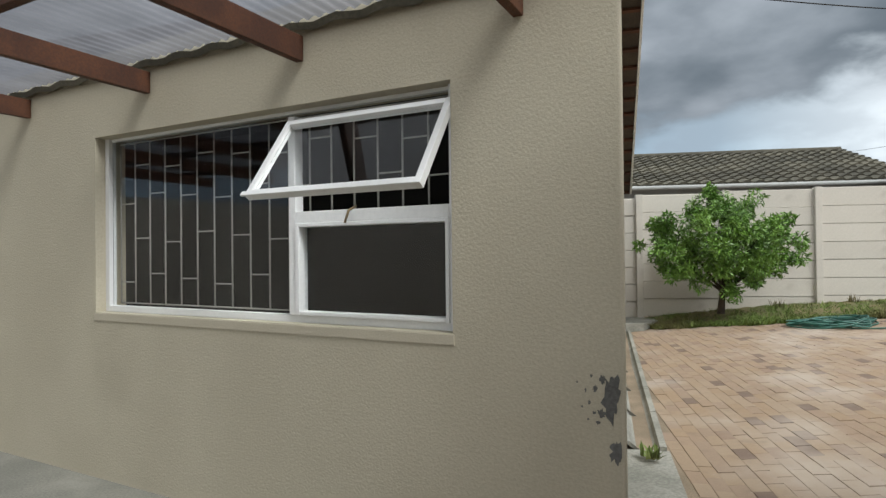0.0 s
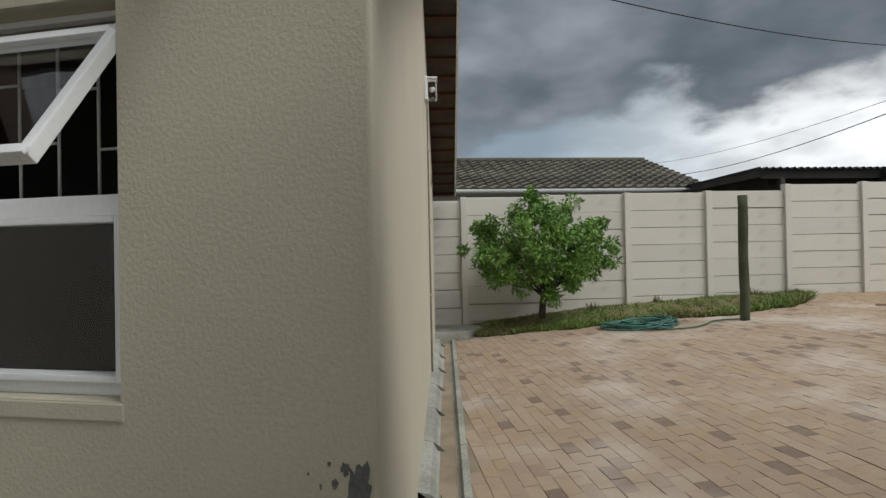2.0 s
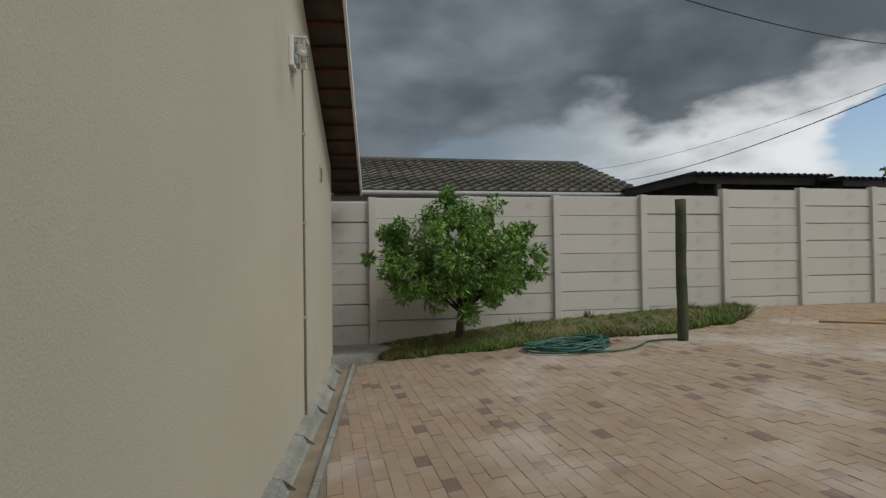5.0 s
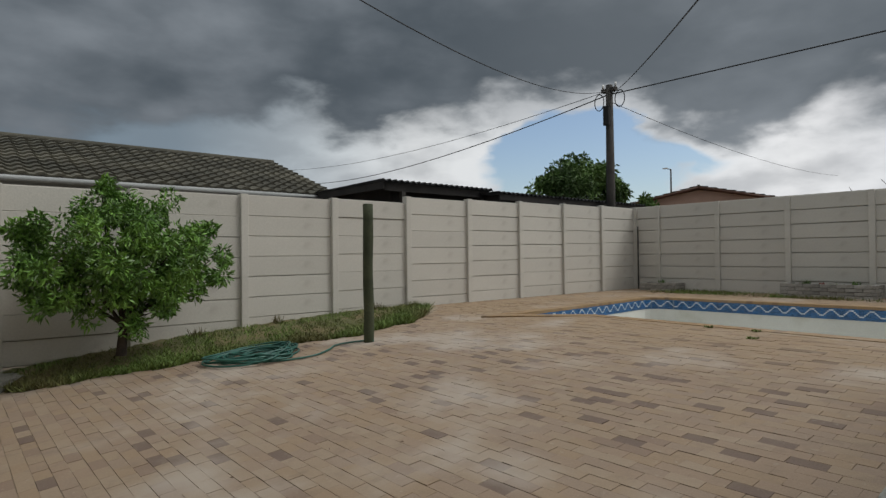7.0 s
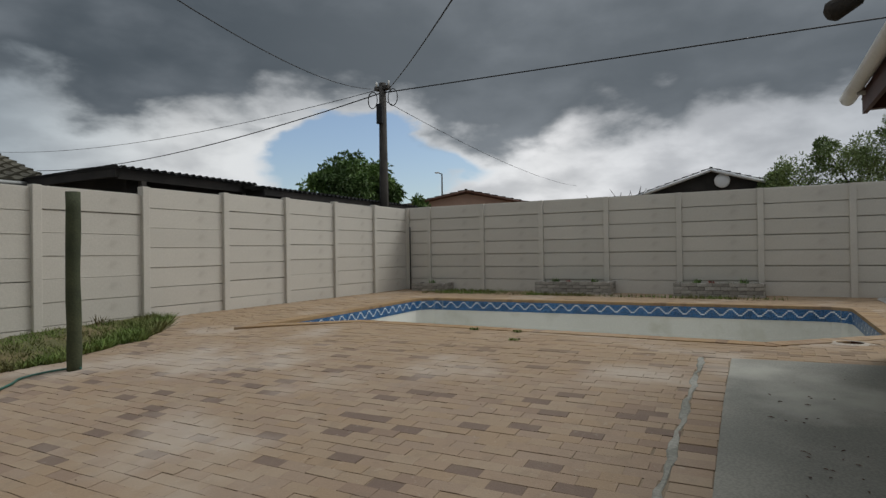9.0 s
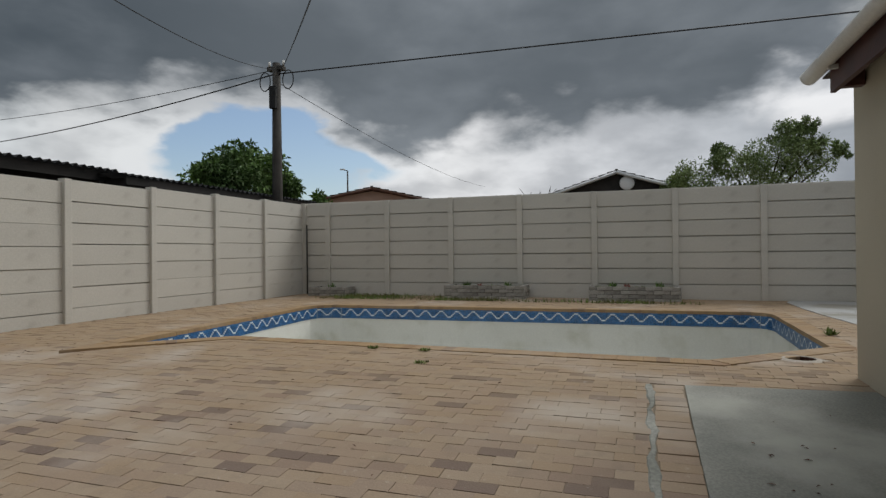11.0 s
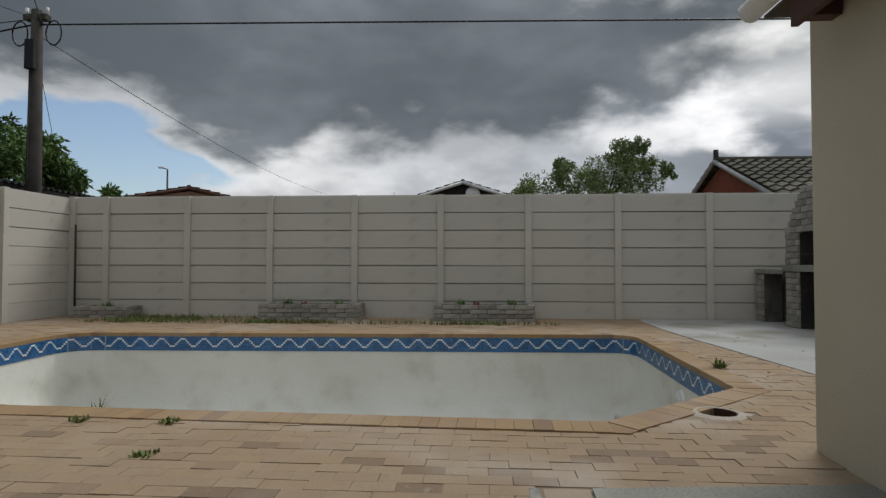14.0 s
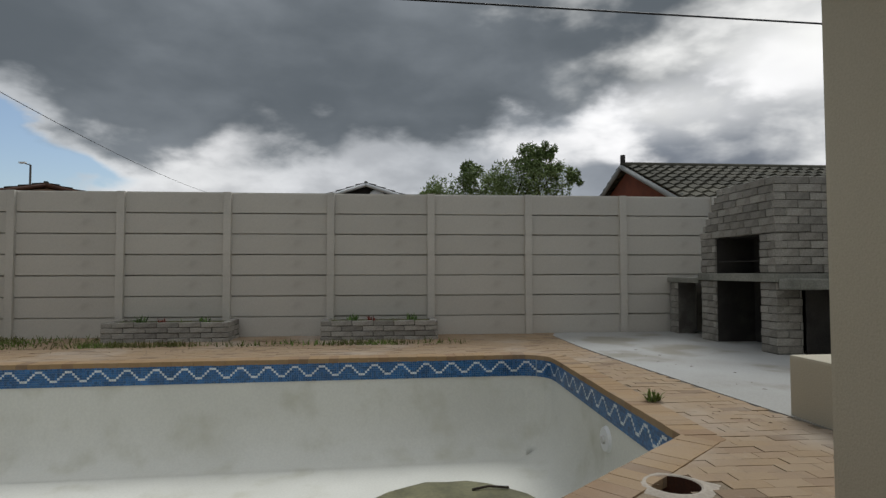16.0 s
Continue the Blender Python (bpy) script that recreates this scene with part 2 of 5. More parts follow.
PAVER = paver_material("clay_paver")
COPING = paver_material("coping_brick_clay", [(0.0, (0.36, 0.235, 0.115)), (0.2, (0.33, 0.22, 0.12)), (0.4, (0.38, 0.255, 0.13)), (0.58, (0.31, 0.195, 0.10)),
                                              (0.74, (0.35, 0.23, 0.13)), (0.84, (0.24, 0.13, 0.075)), (0.92, (0.13, 0.075, 0.065))], 0.25)
BLUE = material("blue_mosaic", (0.026, 0.125, 0.30), 0.3, (0.02, 0.095, 0.235), 3.0, 40, 0.05, 0.0, vary=0.35, spec=0.5)
WHITETILE = material("white_mosaic", (0.68, 0.72, 0.74), 0.3, None, 3.0, 40, 0.05, 0.0, vary=0.08, spec=0.5)
GROUT = material("mosaic_grout", (0.28, 0.36, 0.43), 0.9, None, 6.0, 60, 0.1, 0.1)
GREYBRICK = material("grey_cement_brick", (0.39, 0.37, 0.33), 0.92, (0.27, 0.25, 0.22), 4.0, 70, 0.35, 0.6, 60, vary=0.22,
                     stain=(0.10, 0.09, 0.075), stain_scale=3.0, stain_lo=0.6, stain_hi=0.8)
MORTAR = material("old_mortar", (0.17, 0.16, 0.14), 0.95, (0.11, 0.10, 0.09), 5.0, 80, 0.3, 0.5, 60)
# soot and black fittings, and the shade painted into stores and vent holes
SOOTSHADE = material("soot_and_shade_black", (0.035, 0.032, 0.03), 0.95, (0.06, 0.055, 0.05), 3.0, 60, 0.3, 0.4, 50)
WHITEPAINT = material("white_frame_paint", (0.76, 0.77, 0.77), 0.45, (0.72, 0.73, 0.73), 2.0, 60, 0.05, 0.03, 30)
GUTTER = material("white_gutter_plastic", (0.66, 0.65, 0.62), 0.5, (0.58, 0.57, 0.54), 2.0, 40, 0.08, 0.05, 30)
BROWNWOOD = material("brown_varnished_timber", (0.115, 0.045, 0.022), 0.6, (0.075, 0.03, 0.017), 5.0, 90, 0.35, 0.25, 60, vary=0.12)
FASCIA = material("dark_red_fascia_paint", (0.085, 0.033, 0.026), 0.6, (0.06, 0.025, 0.02), 4.0, 60, 0.2, 0.1, 40)
POLEWOOD = material("treated_green_pole", (0.075, 0.085, 0.045), 0.9, (0.045, 0.055, 0.03), 3.0, 60, 0.35, 0.5, 40)
GREYWOOD = material("weathered_pole_timber", (0.075, 0.068, 0.06), 0.9, (0.05, 0.045, 0.04), 3.0, 60, 0.3, 0.4, 40)
ROOFTILE = material("weathered_roof_tile", (0.125, 0.115, 0.085), 0.9, (0.085, 0.08, 0.06), 1.2, 50, 0.35, 0.3, 40, vary=0.25)
UNDERTILE = material("tile_underside", (0.105, 0.085, 0.065), 0.95, (0.07, 0.055, 0.045), 3.0, 60, 0.3, 0.3, 40)
SHEETMETAL = material("grey_roof_sheet", (0.095, 0.095, 0.095), 0.6, (0.06, 0.06, 0.06), 1.5, 50, 0.2, 0.1, 30, metal=0.2)
DARKWALL = material("dark_shed_boards", (0.045, 0.04, 0.037), 0.9, (0.03, 0.028, 0.026), 2.0, 50, 0.3, 0.2, 40)
PINKWALL = material("pink_plaster", (0.50, 0.33, 0.26), 0.9, None, 1.0, 50, 0.1, 0.2, 40)
REDBRICK = material("red_brick_gable", (0.27, 0.085, 0.05), 0.9, (0.21, 0.07, 0.045), 2.0, 40, 0.3, 0.2, 40)
GREYPLASTER = material("grey_plaster", (0.36, 0.37, 0.36), 0.9, None, 1.0, 50, 0.15, 0.2, 40)
BARK = material("tree_bark", (0.085, 0.062, 0.045), 0.95, (0.05, 0.038, 0.03), 8.0, 60, 0.4, 0.6, 40)
LEAF = material("glossy_green_leaf", (0.16, 0.30, 0.05), 0.40, (0.09, 0.19, 0.032), 2.0, 30, 0.1, 0.0, vary=0.45, spec=0.45)
FARLEAF = material("grey_green_leaf", (0.24, 0.31, 0.12), 0.6, (0.16, 0.22, 0.08), 1.0, 30, 0.1, 0.0, vary=0.4)
DARKLEAF = material("dark_green_leaf", (0.15, 0.25, 0.06), 0.55, (0.06, 0.11, 0.03), 1.0, 30, 0.1, 0.0, vary=0.4)
GRASS = material("grass_and_weeds", (0.13, 0.195, 0.045), 0.8, (0.14, 0.135, 0.05), 1.2, 30, 0.1, 0.0, vary=0.4)
SOIL = material("dry_grassy_soil", (0.17, 0.135, 0.065), 0.95, (0.10, 0.105, 0.04), 2.0, 50, 0.3, 0.6, 30)
HOSE = material("green_garden_hose", (0.022, 0.115, 0.085), 0.45, (0.018, 0.09, 0.07), 6.0, 40, 0.1, 0.0, spec=0.5)
CABLE = material("black_cable", (0.012, 0.012, 0.013), 0.6, None, 3.0, 40, 0.0, 0.0)
GREYPIPE = material("grey_conduit", (0.42, 0.39, 0.32), 0.6, None, 3.0, 40, 0.1, 0.0)
BARS = material("cream_steel_bar", (0.42, 0.41, 0.38), 0.5, None, 3.0, 40, 0.1, 0.0)
# near-black stands in for the unlit inside of the room
ROOMSHADE = material("room_shade_black", (0.03, 0.03, 0.028), 0.9, None, 1.0, 40, 0.1, 0.0)
PATCH = material("bare_cement_patch", (0.17, 0.17, 0.165), 0.95, (0.13, 0.13, 0.125), 6.0, 60, 0.3, 0.4, 60)
BRASS = material("tarnished_brass", (0.25, 0.19, 0.11), 0.4, None, 3.0, 40, 0.2, 0.0, metal=0.8)
REDLEAF = material("red_succulent", (0.24, 0.05, 0.03), 0.6, None, 3.0, 40, 0.2, 0.0, vary=0.3)
PALETIMBER = material("pale_board", (0.42, 0.37, 0.31), 0.8, None, 3.0, 60, 0.2, 0.1)
GLASS = glass_material("window_glass", (0.92, 0.94, 0.94))
LAMPGLASS = glass_material("lamp_glass", (0.95, 0.95, 0.93), 0.12)


def sheet_material(name):
    """Clouded corrugated plastic: lets light through, diffused."""
    m = bpy.data.materials.new(name)
    m.use_nodes = True
    N, L = m.node_tree.nodes, m.node_tree.links
    t, p, mx = N.new("ShaderNodeBsdfTranslucent"), N.new("ShaderNodeBsdfTransparent"), N.new("ShaderNodeMixShader")
    nz, tc, cr = N.new("ShaderNodeTexNoise"), N.new("ShaderNodeTexCoord"), N.new("ShaderNodeValToRGB")
    nz.inputs["Scale"].default_value, nz.inputs["Detail"].default_value = 2.5, 6.0
    cr.color_ramp.elements[0].color, cr.color_ramp.elements[1].color = (0.06, 0.06, 0.065, 1), (0.22, 0.22, 0.235, 1)
    L.new(tc.outputs["Object"], nz.inputs["Vector"])
    L.new(nz.outputs[0], cr.inputs[0])
    L.new(cr.outputs[0], t.inputs[0])
    mx.inputs[0].default_value = 0.16
    L.new(t.outputs[0], mx.inputs[1])
    L.new(p.outputs[0], mx.inputs[2])
    L.new(mx.outputs[0], N["Material Output"].inputs["Surface"])
    return m


SHEETCLEAR = sheet_material("clear_roof_sheet")


# ---- building helpers ----
def ground_z(x, y=5.0):
    return float(np.interp(x, [-5, -0.99, -0.93, 1.0, 2.4, 3.5, 4.5, 6.5, 7.8, 8.8], [-0.03, -0.03, 0.12, 0.12, 0.255, 0.345, 0.42, 0.585, 0.65, 0.67]))


def mesh_of(bm, name, mat):
    me = bpy.data.meshes.new(name)
    bm.to_mesh(me)
    bm.free()
    for one in (mat if isinstance(mat, (list, tuple)) else [mat]):
        me.materials.append(one)
    return me


def part(name, bm, mat, parent=None, label=""):
    me = bm if isinstance(bm, bpy.types.Mesh) else mesh_of(bm, name, mat)
    ob = new(name, me)
    if parent is not None:
        ob.parent = parent
    return tagged(ob, label)


def thing(name, label, category, at=(0, 0, 0), turn=0.0, group="", kind=""):
    ob = new(name)
    ob.empty_display_size = 0.1
    ob.matrix_basis = pose(*at, 0, 0, turn)
    return tagged(ob, label, category, group, kind)


def add_box(bm, x0, x1, y0, y1, z0, z1, m=None, bevel=0.0):
    v = [bm.verts.new((x, y, z)) for x in (x0, x1) for y in (y0, y1) for z in (z0, z1)]
    faces = [bm.faces.new([v[i] for i in f]) for f in
             ((0, 1, 3, 2), (4, 6, 7, 5), (0, 4, 5, 1), (2, 3, 7, 6), (0, 2, 6, 4), (1, 5, 7, 3))]
    if bevel:
        edges = {e for f in faces for e in f.edges}
        out = bmesh.ops.bevel(bm, geom=list(edges), offset=bevel, segments=2, profile=0.7, affect="EDGES")
        v = list({w for f in out["faces"] for w in f.verts} | {w for w in v if w.is_valid})
    if m is not None:
        bmesh.ops.transform(bm, matrix=m, verts=v)
    return v


def box(x0, x1, y0, y1, z0, z1, bevel=0.0, m=None):
    bm = bmesh.new()
    add_box(bm, x0, x1, y0, y1, z0, z1, m, bevel)
    return bm


def prism(points, z0, z1):
    """A flat slab from a plan's outline; z0, z1 may be functions of x and y."""
    f0 = z0 if callable(z0) else (lambda x, y: z0)
    f1 = z1 if callable(z1) else (lambda x, y: z1)
    bm = bmesh.new()
    lo = [bm.verts.new((x, y, f0(x, y))) for x, y in points]
    hi = [bm.verts.new((x, y, f1(x, y))) for x, y in points]
    n = len(points)
    bm.faces.new(hi)
    bm.faces.new(lo[::-1])
    for i in range(n):
        bm.faces.new((lo[i], lo[(i + 1) % n], hi[(i + 1) % n], hi[i]))
    bmesh.ops.recalc_face_normals(bm, faces=bm.faces)
    return bm


def add_tube(bm, pts, radius, sides=8, caps=True):
    """A round tube along a line of points; radius may be a list."""
    pts = [Vector(p) for p in pts]
    rad = radius if isinstance(radius, (list, tuple)) else [radius] * len(pts)
    rings = []
    for i, p in enumerate(pts):
        d = (pts[min(i + 1, len(pts) - 1)] - pts[max(i - 1, 0)]).normalized()
        a = d.cross(Vector((0, 0, 1)) if abs(d.z) < 0.95 else Vector((1, 0, 0))).normalized()
        b = d.cross(a)
        rings.append([bm.verts.new(p + rad[i] * (math.cos(k * math.tau / sides) * a + math.sin(k * math.tau / sides) * b)) for k in range(sides)])
    for r, s in zip(rings, rings[1:]):
        for k in range(sides):
            f = bm.faces.new((r[k], r[(k + 1) % sides], s[(k + 1) % sides], s[k]))
            f.smooth = True
    if caps:
        bm.faces.new(rings[0])
        bm.faces.new(rings[-1][::-1])
    return bm


def tube(pts, radius, sides=8):
    bm = add_tube(bmesh.new(), pts, radius, sides)
    bmesh.ops.recalc_face_normals(bm, faces=bm.faces)
    return bm


def sagging(a, b, sag, n=24):
    a, b = Vector(a), Vector(b)
    return [a.lerp(b, i / n) - Vector((0, 0, 4 * sag * (i / n) * (1 - i / n))) for i in range(n + 1)]


def leaf_mesh(name, clumps, leaves, length, width, mat, seed, droop=0.3):
    """Many small bent leaves in clumps: (centre, radius) each."""
    rng = np.random.default_rng(seed)
    verts, faces = [], []
    for c, r in clumps:
        for _ in range(leaves):
            d = rng.normal(size=3)
            d /= np.linalg.norm(d)
            p = np.array(c) + d * r * rng.uniform(0.25, 1.0) ** 0.6
            a = d * 0.7 + rng.normal(size=3) * 0.6
            a[2] -= droop
            a /= np.linalg.norm(a)
            s = np.cross(a, rng.normal(size=3))
            s /= np.linalg.norm(s) + 1e-9
            l, w = length * rng.uniform(0.6, 1.25), width * rng.uniform(0.7, 1.2)
            bend = np.cross(a, s) * l * rng.uniform(-0.2, 0.2)
            k = len(verts)
            verts += [p, p + a * l * 0.45 + s * w / 2 + bend, p + a * l - bend, p + a * l * 0.45 - s * w / 2 + bend]
            faces += [(k, k + 1, k + 2), (k, k + 2, k + 3)]
    me = bpy.data.meshes.new(name)
    me.from_pydata([tuple(v) for v in verts], [], faces)
    me.materials.append(mat)
    return me


def inside(poly, x, y):
    hit = False
    for (x1, y1), (x2, y2) in zip(poly, poly[1:] + poly[:1]):
        if (y1 > y) != (y2 > y) and x < (x2 - x1) * (y - y1) / (y2 - y1) + x1:
            hit = not hit
    return hit


def grown(poly, d):
    """The outline moved outward by d (counter-clockwise outlines)."""
    out, n = [], len(poly)
    for i in range(n):
        p, a, b = Vector(poly[i]), Vector(poly[i - 1]), Vector(poly[(i + 1) % n])
        e, f = (p - a).normalized(), (b - p).normalized()
        ne, nf = Vector((e.y, -e.x)), Vector((f.y, -f.x))
        q = p + (ne + nf) * (d / (1 + ne.dot(nf)))
        out.append((q.x, q.y))
    return out


# ---- setting: ground, slabs, pool ----


def rounded(p, before, after, r, n=5):
    """Points of a smooth bend in place of a sharp corner."""
    p, a, b = Vector(p), Vector(before), Vector(after)
    q0, q1 = p + (a - p).normalized() * r, p + (b - p).normalized() * r
    return [tuple(q0 * (1 - u) ** 2 + p * 2 * u * (1 - u) + q1 * u * u) for u in [k / n for k in range(n + 1)]]


SE, NE = (13.26, 1.20), (12.92, 8.92)
POOL = [(8.78, 2.49), (9.84, 1.30)] + rounded(SE, (9.84, 1.30), NE, 0.42) + rounded(NE, SE, (8.06, 8.56), 0.5) + [(8.06, 8.56), (8.95, 7.62)]     # counter-clockwise
POOL_RIM = 0.67
SHELL = grown(POOL, 0.10)
COPE = grown(POOL, 0.215)
TUCK = grown(POOL, 0.17)


def build_ground():
    """One sheet: fine under the yard, with the pool's hole, and on to the horizon."""
    xs = [-300.0, -60.0, -20.0] + [round(-7 + 0.1 * i, 3) for i in range(231)] + [30.0, 60.0, 300.0]
    ys = [-300.0, -60.0, -20.0] + [round(-5 + 0.1 * i, 3) for i in range(171)] + [30.0, 60.0, 300.0]
    verts = [(x, y, ground_z(x) - 0.0025) for y in ys for x in xs]
    n, faces = len(xs), []
    for j in range(len(ys) - 1):
        for i in range(n - 1):
            mx, my = (xs[i] + xs[i + 1]) / 2, (ys[j] + ys[j + 1]) / 2
            if not inside(SHELL, mx, my) and math.hypot(mx - 9.07, my - 1.74) > 0.13:
                k = j * n + i
                faces.append((k, k + 1, k + n + 1, k + n))
    me = bpy.data.meshes.new("ground")
    me.from_pydata(verts, [], faces)
    me.materials.append(BED)
    tagged(new("ground", me), "sandy joint bed and bare earth under the paving", "ground", kind="structure")


build_ground()


def build_pool():
    shell = thing("swimming_pool", "empty swimming pool with white plaster shell and blue mosaic band", "swimming pool", kind="structure")
    floor_z = -0.40
    profile = [(0.0, POOL_RIM - 0.03), (0.0, 0.10), (-0.02, -0.04), (-0.07, -0.20), (-0.16, -0.32), (-0.30, -0.385), (-0.45, floor_z)]
    bm = bmesh.new()
    rings = []
    for d, z in profile:
        ring = []
        pts = grown(POOL, d)
        for i, p in enumerate(pts):
            q = pts[(i + 1) % len(pts)]
            for k in range(8):
                u = k / 8
                ring.append(bm.verts.new((p[0] + (q[0] - p[0]) * u, p[1] + (q[1] - p[1]) * u, z)))
        rings.append(ring)
    for r, s in zip(rings, rings[1:]):
        for k in range(len(r)):
            f = bm.faces.new((r[k], s[k], s[(k + 1) % len(r)], r[(k + 1) % len(r)]))
            f.smooth = True
    bm.faces.new(rings[-1])
    bmesh.ops.recalc_face_normals(bm, faces=bm.faces)
    for f in bm.faces:
        f.normal_flip()
    part("shell", bm, POOLPLASTER, shell)
    # mosaic band below the coping
    rows, size, top = 8, 0.0245, POOL_RIM - 0.04
    wave = (1, 1, 1, 2, 3, 4, 5, 5, 5, 4, 3, 2)      # the row of white tiles, column by column
    verts, faces, mats = [], [], []
    edge_pts = grown(POOL, -0.004)
    count = 0
    back = bmesh.new()
    for i, p in enumerate(edge_pts):
        q = edge_pts[(i + 1) % len(edge_pts)]
        a, b = Vector(p), Vector(q)
        d = (b - a).normalized()
        inn = Vector((-d.y, d.x))
        ring = [back.verts.new((*(w + inn * 0.002), z)) for w, z in ((a, top), (b, top), (b, top - rows * size), (a, top - rows * size))]
        back.faces.new(ring)
        for c in range(int((b - a).length / size)):
            target = wave[count % len(wave)]
            count += 1
            for r in range(rows):
                o = a + d * (c * size + 0.0012) + inn * 0.002
                e = o + d * (size - 0.0024)
                z1 = top - r * size - 0.0012
                z0 = z1 - size + 0.0024
                k = len(verts)
                f = inn * 0.004
                verts += [(*o, z0), (*e, z0), (*e, z1), (*o, z1), (*(o + f), z0), (*(e + f), z0), (*(e + f), z1), (*(o + f), z1)]
                faces += [(k + 4, k + 5, k + 6, k + 7), (k, k + 4, k + 7, k + 3), (k + 1, k + 2, k + 6, k + 5), (k + 3, k + 7, k + 6, k + 2), (k, k + 1, k + 5, k + 4)]
                mats += [1 if r == target else 0] * 5
    part("grout_band", back, GROUT, shell)
    me = bpy.data.meshes.new("mosaic_band")
    me.from_pydata(verts, [], faces)
    me.materials.append(BLUE)
    me.materials.append(WHITETILE)
    me.polygons.foreach_set("material_index", mats)
    tagged(part("mosaic_band", me, None, shell, "blue mosaic band with a white wave line"), kind="stuff")
    # return fitting in the south wall
    bm = bmesh.new()
    bmesh.ops.create_cone(bm, cap_ends=True, segments=28, radius1=0.11, radius2=0.095, depth=0.03, matrix=pose(11.18, 1.275, 0.27, -90, 0, 0))
    fit_ring = part("inlet_fitting", bm, WHITEPAINT, shell, "white plastic inlet ring")
    bm = bmesh.new()
    bmesh.ops.create_cone(bm, cap_ends=True, segments=20, radius1=0.04, radius2=0.03, depth=0.03, matrix=pose(11.18, 1.295, 0.27, -90, 0, 0))
    part("nozzle", bm, GUTTER, fit_ring)
    rng = np.random.default_rng(3)
    pts = [(11.15 + (1.05 + rng.uniform(-0.03, 0.03)) * math.cos(k * math.tau / 28), 2.50 + (0.92 + rng.uniform(-0.03, 0.03)) * math.sin(k * math.tau / 28)) for k in range(28)]
    tagged(part("puddle", prism(pts, floor_z + 0.004, floor_z + 0.012), PUDDLE), "shallow green muddy puddle on the pool floor", "puddle", kind="stuff")


build_pool()


def build_slabs():
    zt = lambda x, y: ground_z(x) + 0.012
    zb = lambda x, y: ground_z(x) - 0.12
    xs = [7.77, 6.5, 5.5, 4.5, 3.5, 2.4, 1.5]
    bm = bmesh.new()
    a = [bm.verts.new((x + (0.13 if x > 7 else 0), 1.55, zt(x, 0))) for x in xs]
    b = [bm.verts.new((x, 2.775 + 0.008 * math.sin(x * 7), zt(x, 0))) for x in xs]
    c = [bm.verts.new((x, 2.775 + 0.008 * math.sin(x * 7), zb(x, 0))) for x in xs]
    for i in range(len(xs) - 1):
        bm.faces.new((a[i], a[i + 1], b[i + 1], b[i]))
        bm.faces.new((b[i], b[i + 1], c[i + 1], c[i]))
    bmesh.ops.recalc_face_normals(bm, faces=bm.faces)
    tagged(part("concrete_slab", bm, CONCRETE), "smooth grey-green concrete slab beside the house wall", "concrete slab", kind="structure")
    edge = [(8.0, 0.25), (9.2, 0.28), (10.2, 0.36), (11.0, 0.42), (11.75, 0.47), (12.8, 0.55), (14.0, 0.60), (15.2, 0.58), (15.6, 0.45), (15.6, -3.4), (8.0, -3.4)]
    tagged(part("cement_apron", prism(edge, 0.5, POOL_RIM + 0.009), SCREED), "pale white cement screed in front of the barbecue", "cement floor", kind="structure")
    pts = [(-7, -0.5), (-0.95, -0.5), (-0.75, 2.63), (-3.6, 3.56), (-7, 4.66)]
    tagged(part("patio_slab", prism(pts, -0.1, 0.0), CONCRETE), "worn grey concrete patio along the house wall", "patio", kind="structure")
    pts = [(1.03, 9.75), (1.62, 9.95), (2.0, 10.5), (1.95, 10.95), (0.2, 10.95), (0.2, 9.9)]
    tagged(part("corner_slab", prism(pts, 0.1, 0.30), CHANNEL), "small rough concrete slab in the fence corner", "concrete slab", kind="structure")


build_slabs()

# ---- the house with the window ----
CORNER = Vector((0.27, 2.30))
FAR = Vector((1.10, 10.0))
ALONG = (FAR - CORNER).normalized()
OUT = Vector((ALONG.y, -ALONG.x))
FRONT_TURN = -18.0
RIDGE_Y, RIDGE_Z, EAVE_Z = 6.35, 4.55, 2.86
FRONT = pose(CORNER.x, CORNER.y, 0, 0, 0, FRONT_TURN)      # local: x to the right along the wall, y into the house
WX0, WX1, WZ0, WZ1 = -3.49, -0.78, 1.12, 2.306
MULL, TRANSOM = -1.80, 1.70


